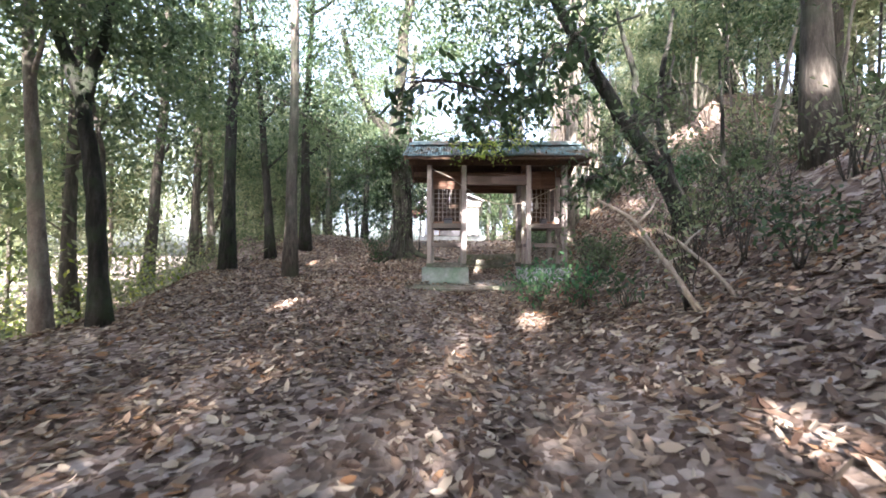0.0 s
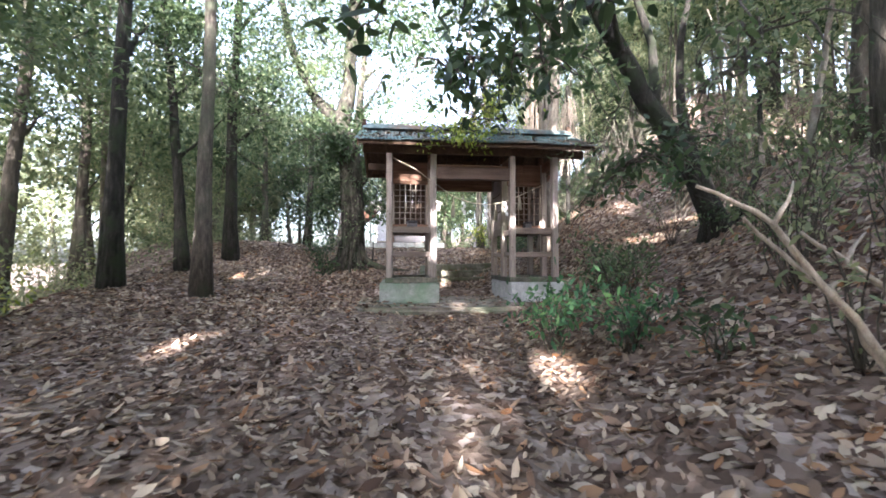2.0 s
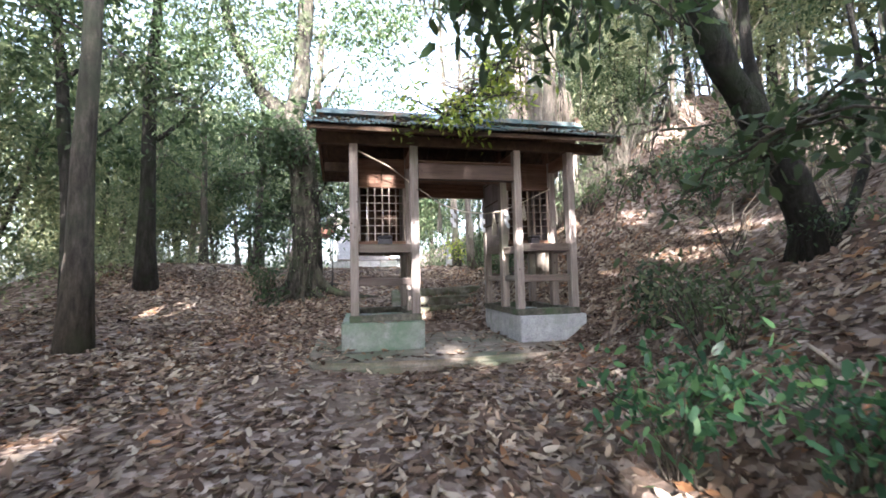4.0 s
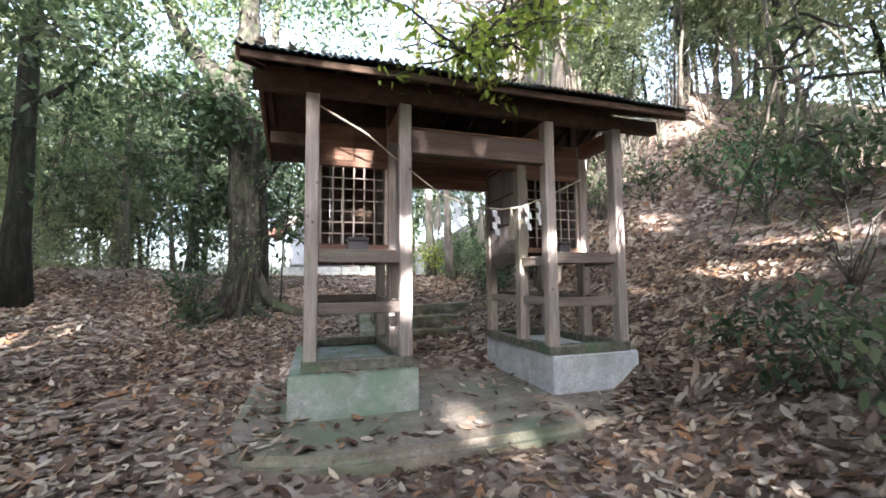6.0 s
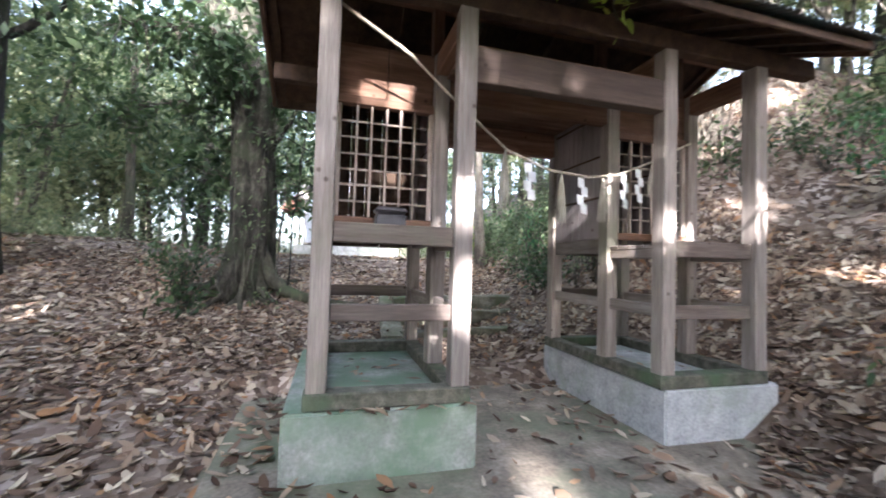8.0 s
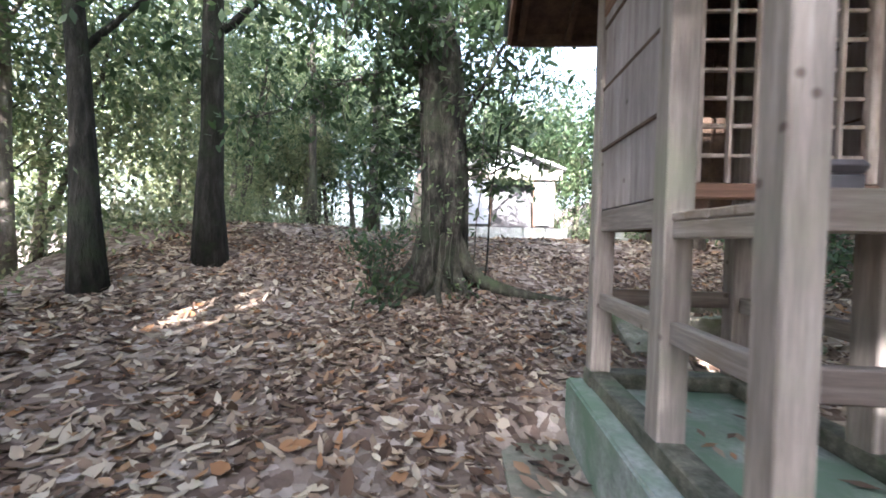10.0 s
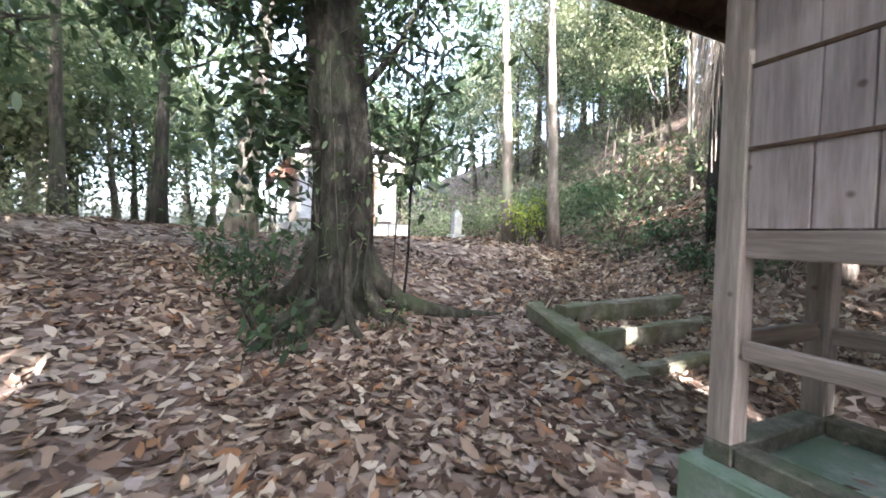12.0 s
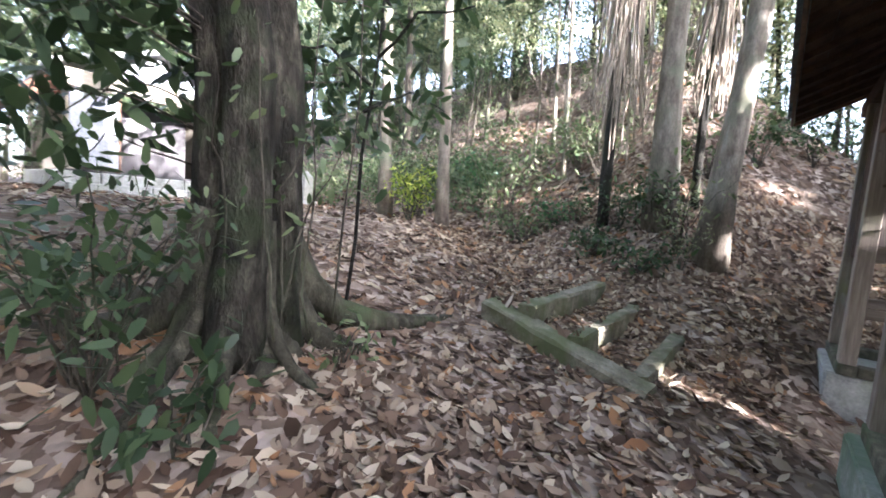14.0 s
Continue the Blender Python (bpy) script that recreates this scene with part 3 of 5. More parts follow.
# rafters and roof boards: roof shade is put into their colour
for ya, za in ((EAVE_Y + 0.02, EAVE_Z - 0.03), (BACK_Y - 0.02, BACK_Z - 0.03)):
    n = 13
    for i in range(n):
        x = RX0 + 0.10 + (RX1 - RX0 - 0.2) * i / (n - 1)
        sloped("rafter", x - 0.025, x + 0.025, ya, za - 0.04, RIDGE_Y, RIDGE_Z - 0.075, 0.055, M_SHADE_BROWN)
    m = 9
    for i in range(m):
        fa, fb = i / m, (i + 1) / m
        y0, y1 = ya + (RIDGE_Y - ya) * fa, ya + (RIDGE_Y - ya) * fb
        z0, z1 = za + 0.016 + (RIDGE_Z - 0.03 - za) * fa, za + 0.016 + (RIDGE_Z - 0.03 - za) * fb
        sloped("roof_board", RX0 + 0.03, RX1 - 0.03, y0, z0, y1 - 0.004 * (1 if y1 > y0 else -1), z1, 0.016, M_SHADE_BROWN)
    for x in (RX0, RX1 - 0.03):
        sloped("barge_board", x, x + 0.03, ya, za - 0.07, RIDGE_Y, RIDGE_Z - 0.10, 0.13, M_RED_Y)


def corrugated(x0, x1, ya, za, yb, zb, wave=0.066, amp=0.011):
    n = int((x1 - x0) / (wave / 6))
    V, F = [], []
    for s in range(6):
        f = s / 5
        for i in range(n + 1):
            x = x0 + (x1 - x0) * i / n
            w = amp * math.sin(2 * math.pi * x / wave) + 0.006 * math.sin(3 * x + 4 * f)
            V.append((x, ya + (yb - ya) * f, za + (zb - za) * f + w))
    for s in range(5):
        for i in range(n):
            a = s * (n + 1) + i
            F.append((a, a + 1, a + n + 2, a + n + 1))
    off = len(V)
    V += [(x, y, z - 0.005) for x, y, z in V]
    F += [tuple(off + i for i in f[::-1]) for f in F]
    for s in (0, 5):
        for i in range(n):
            a = s * (n + 1) + i
            F.append((a, a + off, a + off + 1, a + 1))
    return V, F


k = 5
for i in range(k):
    x0 = RX0 - 0.03 + (RX1 - RX0 + 0.06) * i / k - (0.05 if i else 0)
    x1 = RX0 - 0.03 + (RX1 - RX0 + 0.06) * (i + 1) / k
    lift = 0.006 * (i % 2)
    for ya, za in ((EAVE_Y - 0.07 - 0.015 * (i % 2), EAVE_Z + 0.005), (BACK_Y + 0.05, BACK_Z + 0.015)):
        V, F = corrugated(x0, x1, ya, za + lift, RIDGE_Y, RIDGE_Z + 0.02 + lift)
        raw("roof_sheet", V, F, M_ROOF, gate, "faded blue-green corrugated roof sheet", True)
bm = bmesh.new()
prof = [(-0.17, -0.045), (-0.11, 0.02), (-0.06, 0.075), (0.0, 0.10), (0.06, 0.075), (0.11, 0.02), (0.17, -0.045)]
ends = []
for x in (RX0 + 0.02, RX1 - 0.02):
    ends.append([bm.verts.new((x, RIDGE_Y + y, RIDGE_Z + 0.055 + z)) for y, z in prof])
for i in range(len(prof) - 1):
    bm.faces.new((ends[0][i], ends[1][i], ends[1][i + 1], ends[0][i + 1]))
bm.faces.new(ends[0])
bm.faces.new(ends[1][::-1])
bm.faces.new((ends[0][0], ends[0][-1], ends[1][-1], ends[1][0]))
part("ridge_cap", bm, M_ROOF, gate, "blue-grey sheet ridge cap")
for x in (RX0 + 0.0, RX1 - 0.10):
    bm = box(x, x + 0.10, RIDGE_Y - 0.10, RIDGE_Y + 0.10, RIDGE_Z + 0.03, RIDGE_Z + 0.17, 0.02)
    box(x + 0.01, x + 0.09, RIDGE_Y - 0.06, RIDGE_Y + 0.06, RIDGE_Z + 0.16, RIDGE_Z + 0.24, 0.025, 0, bm)
    part("ridge_end", bm, M_SHADE_BROWN, gate, "dark end tile of the ridge")

# fallen leaves lying on the roof sheets
lr = np.random.default_rng(61)
lx, lf = lr.uniform(RX0, RX1, 420), lr.random(420) ** 1.4
C = np.stack([lx, EAVE_Y + (RIDGE_Y - EAVE_Y) * lf, EAVE_Z + 0.05 + (RIDGE_Z - EAVE_Z) * lf], -1)
tagged(link_mesh("roof_leaves", quads("roof_leaves", leaves_at(C, 0.10, 0.42, 0.0, 0.2, 62, 0.35, 0.85)), M_LITTER), "dry brown leaves caught on the roof sheets", "leaves", kind="stuff")

# rope with paper streamers and straw tassels
rope = empty("sacred_rope", 1.4, 11.2, 2.6, "twisted straw rope hung across the gate with tassels and paper", "rope")
KNOTS = [(-0.29, 10.90, 3.50), (0.16, 11.0, 3.31), (0.42, 11.06, 3.13), (0.75, 11.15, 2.93), (0.95, 11.18, 2.80), (1.31, 11.2, 2.69), (1.66, 11.2, 2.665), (1.94, 11.22, 2.71), (2.31, 11.27, 2.86), (2.86, 11.385, 3.12)]


def rope_at(s):
    f = s * (len(KNOTS) - 1)
    i = min(int(f), len(KNOTS) - 2)
    a, b, u = Vector(KNOTS[i]), Vector(KNOTS[i + 1]), f - i
    return a.lerp(b, u)


strands = []
for j in range(3):
    path = []
    for i in range(121):
        p = rope_at(i / 120)
        a = i * 0.9 + j * 2.094
        path.append((p.x, p.y + 0.0055 * math.cos(a), p.z + 0.0055 * math.sin(a)))
    strands.append(tube(path, [0.006] * 121, 5, 0.08, j))
V, F = join_tubes(strands)
raw("cord", V, F, M_ROPE, rope, smooth=True)
for x, long in ((0.93, 0.44), (1.42, 0.40), (1.80, 0.36), (2.34, 0.30)):
    s = min((abs(rope_at(i / 400).x - x), i / 400) for i in range(401))[1]
    p = rope_at(s)
    bits = []
    for j in range(26):
        a, r0 = random.uniform(0, 6.28), random.uniform(0.2, 1)
        dx, dy = math.cos(a) * r0, math.sin(a) * r0
        bits.append(tube([(p.x, p.y, p.z), (p.x + dx * 0.016, p.y + dy * 0.016, p.z - 0.10), (p.x + dx * 0.038, p.y + dy * 0.036, p.z - long * 0.6),
                          (p.x + dx * 0.052, p.y + dy * 0.046, p.z - long * random.uniform(0.85, 1.05))], [0.006, 0.009, 0.008, 0.004], 4, 0.1, j))
    V, F = join_tubes(bits)
    raw("tassel", V, F, M_STRAW, rope, "pale straw tassel")
for x in (1.13, 1.60, 2.02, 2.18):
    s = min((abs(rope_at(i / 400).x - x), i / 400) for i in range(401))[1]
    p = rope_at(s)
    bm = bmesh.new()
    turn = random.uniform(-0.5, 0.5)
    for q in range(4):
        ox, z0 = (0.032 * (q % 2) - 0.01), p.z - 0.01 - 0.068 * q
        c = [(ox - 0.026, z0), (ox + 0.030, z0 - 0.012), (ox + 0.036, z0 - 0.090), (ox - 0.020, z0 - 0.078)]
        front = [bm.verts.new((p.x + u * math.cos(turn), p.y + u * math.sin(turn) + 0.004 * q, z)) for u, z in c]
        back = [bm.verts.new((v.co.x, v.co.y + 0.0016, v.co.z)) for v in front]
        bm.faces.new(front)
        bm.faces.new(back[::-1])
        for i in range(4):
            bm.faces.new((front[i], back[i], back[(i + 1) % 4], front[(i + 1) % 4]))
    part("paper_streamer", bm, M_PAPER, rope, "white folded zigzag paper streamer")

# offering box on each shelf
for cx, w in ((0.10, 0.21), (2.50, 0.15)):
    ob_ = empty("offering_box", cx, 11.25, 2.137, "small dark wooden offering box standing on the gate shelf", "box", "offering boxes")
    part("body", box(cx - w / 2, cx + w / 2, 11.22, 11.36, 2.137, 2.275, 0.008), M_DARKBOX, ob_)
    bm = box(cx - w / 2 - 0.01, cx + w / 2 + 0.01, 11.20, 11.37, 2.276, 2.325, 0.022)
    part("lid", bm, M_DARKBOX, ob_)

# ---- stone steps behind the gate ----
steps = empty("garden_steps", 1.5, 14.1, 1.0, "mossy stone-edged steps half buried in fallen leaves", "steps")


def block(name, a, b, width, z0a, z1a, z0b, z1b, material, parent, label="", seed=0):
    """A long rough block from a to b (plan), with its own heights at both ends."""
    r = np.random.default_rng(seed)
    a, b = np.array(a, float), np.array(b, float)
    d = (b - a) / np.linalg.norm(b - a)
    s = np.array([-d[1], d[0]]) * width / 2
    n = 9
    V, F = [], []
    for i in range(n):
        f = i / (n - 1)
        p = a + (b - a) * f
        z0, z1 = z0a + (z0b - z0a) * f, z1a + (z1b - z1a) * f
        e = 0.025
        for q, z in ((p + s, z0), (p + s, z1 - e), (p + s * 0.82, z1), (p - s * 0.82, z1), (p - s, z1 - e), (p - s, z0)):
            V.append((q[0] + r.normal() * 0.006, q[1] + r.normal() * 0.006, z + r.normal() * 0.006))
    for i in range(n - 1):
        for k_ in range(6):
            c, e_ = i * 6 + k_, i * 6 + (k_ + 1) % 6
            F.append((c, e_, e_ + 6, c + 6))
    F.append((0, 1, 2, 3, 4, 5))
    F.append(tuple((n - 1) * 6 + i for i in (5, 4, 3, 2, 1, 0)))
    return raw(name, V, F, material, parent, label)


block("side_kerb", (0.50, 13.50), (0.62, 15.05), 0.28, 0.75, 1.02, 1.05, 1.40, M_STEP, steps, "mossy sloping stone kerb", 1)
block("step_edge", (0.66, 14.66), (2.55, 14.62), 0.17, 1.0, 1.41, 1.0, 1.47, M_STEP, steps, "", 2)
block("step_edge", (0.62, 14.16), (2.55, 14.12), 0.15, 0.9, 1.235, 0.9, 1.29, M_STEP, steps, "", 3)
block("step_edge", (0.60, 13.62), (2.50, 13.60), 0.15, 0.8, 1.06, 0.8, 1.12, M_STEP, steps, "", 4)

# ---- small shrine hall beyond ----
hall = empty("shrine_hall", 0.27, 24.5, 2.05, "small plastered shrine hall with white panels, open dark porch and gable", "building")
HZ = 2.50
part("wall", box(-1.25, -1.10, 24.0, 27.0, HZ, 4.15, 0.01), M_BEIGE_WALL, hall)
part("wall", box(1.66, 1.81, 24.0, 27.0, HZ, 4.15, 0.01), M_BEIGE_WALL, hall)
part("wall", box(-1.10, 1.66, 26.85, 27.0, HZ, 4.15, 0.01), M_BEIGE_WALL, hall)
part("panel", box(-1.20, -0.42, 23.93, 23.995, HZ + 0.06, 4.05, 0.012), M_WHITE_WALL, hall, "white painted panel")
part("panel", box(1.12, 1.76, 23.93, 23.995, HZ + 0.06, 4.05, 0.012), M_WHITE_WALL, hall, "white painted panel")
part("floor_slab", box(-1.25, 1.81, 24.0, 27.0, HZ - 0.05, HZ, 0.01), M_DARKBOX, hall)
# screen given a near-black colour in place of the porch's shade
part("inner_screen", box(-0.42, 1.12, 24.75, 24.82, HZ, 4.05, 0.01), M_DARKBOX, hall, "screen inside the porch, coloured dark for its shade")
part("fascia", box(-1.45, 2.0, 23.75, 23.90, 4.10, 4.42, 0.015), M_BEIGE_WALL, hall)
for x in (-0.42, 1.12):
    part("porch_post", box(x - 0.05, x + 0.05, 23.95, 24.05, HZ, 4.10, 0.01), M_RED_Z, hall)


def prism(name, pts, y0, y1, material, parent, label=""):
    bm = bmesh.new()
    f = [bm.verts.new((x, y0, z)) for x, z in pts]
    b = [bm.verts.new((x, y1, z)) for x, z in pts]
    bm.faces.new(f)
    bm.faces.new(b[::-1])
    for i in range(len(pts)):
        j = (i + 1) % len(pts)
        bm.faces.new((f[i], b[i], b[j], f[j]))
    return part(name, bm, material, parent, label)


prism("gable", [(-0.85, 4.45), (1.40, 4.45), (0.27, 5.02)], 23.86, 23.95, M_WHITE_WALL, hall, "white plaster gable")
prism("roof", [(-1.55, 4.42), (-1.55, 4.50), (0.27, 5.22), (2.1, 4.50), (2.1, 4.42), (0.27, 5.12)], 23.7, 27.2, M_STONE, hall, "grey sheet roof")
prism("side_eave", [(-2.05, 3.75), (-1.35, 4.45), (-1.30, 4.38), (-1.95, 3.70)], 23.85, 27.1, M_RED_ROOF, hall, "red-brown lean-to roof")
prism("side_eave_end", [(-2.0, 3.72), (-1.36, 4.38), (-1.30, 3.72)], 23.90, 23.98, M_RED_ROOF, hall, "red-brown boarded eave end")
base = empty("stone_platform", 0.3, 23.6, 2.0, "pale cut-stone platform with broad steps before the hall", "platform")
for j, (x0, x1, y0, z0, z1) in enumerate(((-1.55, 2.15, 23.45, 2.24, 2.45), (-1.35, 1.95, 23.1, 2.10, 2.235), (-1.2, 1.75, 22.75, 1.92, 2.095))):
    n = 5
    for i in range(n):
        w = (x1 - x0) / n
        part("stone_block", box(x0 + i * w + 0.006, x0 + (i + 1) * w - 0.006, y0, y0 + (4.0 if j == 0 else 0.38), z0 - 0.1, z1, 0.018, 0.006), M_STONE, base)

# ---- stone marker ----
mk = empty("stone_marker", 3.85, 23.6, ground_at(3.85, 23.6), "pale weathered stone marker with a pointed top", "stone marker")
z0 = ground_at(3.85, 23.6) - 0.05
part("pillar", box(3.70, 4.0, 23.45, 23.75, z0 + 0.2, z0 + 0.85, 0.025, 0.008), M_STONE, mk)
part("foot", box(3.60, 4.10, 23.35, 23.85, z0, z0 + 0.2, 0.03, 0.01), M_STONE, mk)
bm = bmesh.new()
bmesh.ops.create_cone(bm, segments=4, radius1=0.23, radius2=0.03, depth=0.2, cap_ends=True, matrix=Matrix.Translation((3.85, 23.6, z0 + 0.95)) @ Matrix.Rotation(0.785, 4, "Z"))
bmesh.ops.bevel(bm, geom=list(bm.edges), offset=0.012, segments=1, affect="EDGES")
part("cap", bm, M_STONE, mk)


# ---- trees ----
def crown_mesh(name, seed, radius=2.2, clumps=26, per=120, leaf=0.15, squash=0.75):
    r = np.random.default_rng(seed)
    d = r.normal(size=(clumps, 3))
    d /= np.linalg.norm(d, axis=1)[:, None]
    c = d * (radius * r.uniform(0.35, 1.0, clumps) ** 0.6)[:, None]
    c[:, 2] *= squash
    pts = []
    for q in c:
        n = int(per * r.uniform(0.5, 1.5))
        e = r.normal(size=(n, 3)) * r.uniform(0.22, 0.5) * (radius / 2.2)
        e[:, 2] *= 0.55
        pts.append(q + e)
    return quads(name, leaves_at(np.concatenate(pts), leaf, 0.42, 0.3, 0.25, seed))


CROWNS = {}
for kind, mat_, n0, leaf in (("dark", M_LEAF_DARK, 3, 0.15), ("mid", M_LEAF_MID, 3, 0.15), ("pale", M_LEAF_PALE, 3, 0.17)):
    CROWNS[kind], CROWNS[kind + "_far"] = [], []
    for i in range(n0):
        me = crown_mesh("crown_" + kind, 40 + i * 7 + len(kind), 2.2, 28, 62, leaf)
        me.materials.append(mat_)
        CROWNS[kind].append(me)
        me = crown_mesh("crown_far_" + kind, 90 + i * 7 + len(kind), 2.2, 30, 34, leaf * 1.45)
        me.materials.append(mat_)
        CROWNS[kind + "_far"].append(me)


def crown(parent, x, y, z, kind, scale, squash=1.0):
    ob = new("crown", random.choice(CROWNS[kind]))
    ob.parent = parent
    ob.matrix_parent_inverse = Matrix.Translation(-parent.location)
    ob.location = (x, y, z)
    ob.rotation_euler = (random.uniform(-0.2, 0.2), random.uniform(-0.2, 0.2), random.uniform(0, 6.28))
    ob.scale = (scale, scale, scale * squash)
    return ob


def tree(path, r0, r1, bark, label, crowns=(), limbs=(), flare=1.5, seed=0, category="tree", group="forest trees", sides=11, lobes=0.0):
    """A tree: trunk along path with root flare, limbs (points, radii), and crowns (x, y, z, kind, scale)."""
    x, y, z = path[0]
    e = empty("tree", x, y, z, label, category, group)
    P = []
    for a, b in zip(path, path[1:]):
        seg = bend(a, b, 6, 0.05, seed + len(P))
        P += list(seg[:-1])
    P.append(np.array(path[-1], float))
    n = len(P)
    R = [r0 + (r1 - r0) * (i / (n - 1)) for i in range(n)]
    R[0] *= flare
    R[1] *= 1 + (flare - 1) * 0.25
    P[0] = P[0] - np.array((0, 0, 0.25))
    V, F = tube(P, R, sides, 0.04 if not lobes else 0.012, seed, True, lobes)
    raw("trunk", V, F, bark, e, smooth=True)
    for i, (pts, ra, rb) in enumerate(limbs):
        Q = []
        for a, b in zip(pts, pts[1:]):
            Q += list(bend(a, b, 5, 0.06, seed * 3 + i + len(Q))[:-1])
        Q.append(np.array(pts[-1], float))
        m = len(Q)
        V, F = tube(Q, [ra + (rb - ra) * k_ / (m - 1) for k_ in range(m)], 8, 0.06, seed + i)
        raw("limb", V, F, bark, e, smooth=True)
    for c in crowns:
        crown(e, *c)
    return e


def g3(x, y):
    return (x, y, ground_at(x, y))


def upright(x, y, r0, height, lean=(0.0, 0.0), bark=None, kind="mid", crowns=3, low=0.5, scale=1.0, label="", seed=0):
    """A plain forest tree with a few limbs and crowns of leaves."""
    z = ground_at(x, y)
    if math.hypot(max(-3 - x, x - 1, 0), max(-y, y - 15, 0)) > 10.5:
        kind += "_far"
    top = (x + lean[0], y + lean[1], z + height)
    midp = (x + lean[0] * 0.45 + random.uniform(-0.15, 0.15), y + lean[1] * 0.45, z + height * 0.5)
    cs, ls = [], []
    for i in range(crowns):
        f = low + (1.05 - low) * (i + 0.5) / crowns
        a = random.uniform(0, 6.28)
        q = scale * random.uniform(0.8, 1.9)
        px, py, pz = x + lean[0] * f, y + lean[1] * f, z + height * f
        c = (px + q * math.cos(a), py + q * math.sin(a), pz + random.uniform(0.2, 0.8))
        ls.append((((px, py, pz - 0.9), ((px + c[0]) / 2, (py + c[1]) / 2, pz - 0.2), c), r0 * 0.35, r0 * 0.08))
        cs.append((*c, kind, scale * random.uniform(0.75, 1.15)))
    return tree([(x, y, z), midp, top], r0, r0 * 0.35, bark or M_BARK, label or "slender evergreen forest tree with rough grey bark", cs, ls, 1.5, seed)


# trees along the open edge of the path
z1_ = ground_at(-4.65, 6.5)
tree([(-4.65, 6.5, z1_), (-4.75, 6.5, z1_ + 1.7), (-4.95, 6.5, z1_ + 3.1), (-5.7, 6.7, z1_ + 4.7), (-6.3, 7.0, z1_ + 7.5)], 0.125, 0.05, M_BARK_DARK, "dark tree trunk that kinks and leans at the path edge",
     [(-5.0, 7.0, z1_ + 4.9, "dark", 0.7), (-6.4, 7.2, z1_ + 6.6, "mid", 0.9), (-4.2, 7.6, z1_ + 5.6, "mid", 0.8)],
     [(((-4.95, 6.5, z1_ + 3.0), (-4.8, 6.7, z1_ + 4.2), (-4.9, 7.0, z1_ + 5.6)), 0.09, 0.03)], 1.5, 1)
upright(-5.75, 6.8, 0.115, 8, (-0.6, 0.2), M_BARK_PALE, "mid", 3, 0.5, 1.0, "pale mossy tree trunk at the slope edge", 2)
upright(-4.95, 6.9, 0.05, 5, (-0.7, 0.3), kind="mid", crowns=2, low=0.5, scale=0.6, seed=3, label="thin dark sapling beside the path")
upright(-5.63, 11.5, 0.17, 11, (0.1, 0.3), M_BARK_DARK, kind="dark", crowns=4, low=0.42, seed=4, label="straight dark tree trunk beside the path")
upright(-3.95, 11.36, 0.15, 13, (-0.1, 0.2), M_BARK, "mid", 3, 0.72, 0.9, "straight grey tree trunk standing on the path edge", 5)
upright(-5.75, 14.4, 0.15, 9, (-0.9, 0.2), M_BARK_DARK, kind="dark", crowns=4, low=0.32, seed=6)
upright(-5.05, 15.65, 0.19, 10, (0.2, 0.2), M_BARK_DARK, kind="mid", crowns=4, low=0.35, seed=7)
upright(-7.6, 9.2, 0.14, 10, (0.4, -0.2), kind="mid", crowns=4, low=0.35, seed=8)
upright(-8.6, 12.6, 0.16, 11, (0.6, 0.2), kind="mid", crowns=4, low=0.35, seed=9)
upright(-8.9, 15.2, 0.15, 10, (0.3, 0.2), kind="mid", crowns=4, low=0.5, seed=52)
upright(-4.9, 25.2, 0.2, 9, (0.3, 0), M_BARK_DARK, "mid", 3, 0.45, 1.1, "crooked grey tree trunk on the terrace", 10)
upright(-6.6, 23.8, 0.16, 9, (-0.3, 0), M_BARK, "dark", 3, 0.4, 1.1, "grey tree trunk on the terrace", 11)
upright(-2.75, 22.6, 0.31, 11, (1.1, 0.3), M_BARK_PALE, "mid", 3, 0.6, 1.2, "thick brown leaning tree trunk on the terrace", 12)
# trees on the terrace and bank behind the gate
upright(3.22, 19.5, 0.13, 12, (-0.5, 0.3), M_BARK_PALE, "pale", 3, 0.6, 1.0, "slim pale sunlit tree trunk", 13)
upright(3.35, 18.0, 0.11, 11, (-0.25, 0.2), M_BARK_PALE, "pale", 3, 0.6, 1.0, "slim grey tree trunk behind the steps", 14)
upright(4.15, 14.35, 0.19, 10, (0.15, 0.3), M_BARK_PALE, "pale", 3, 0.6, 1.0, "pale dappled tree trunk on the bank", 15)
upright(3.75, 13.6, 0.17, 10, (0.55, -0.6), M_BARK_PALE, "mid", 3, 0.6, 1.0, "leaning pale tree trunk on the bank", 16)
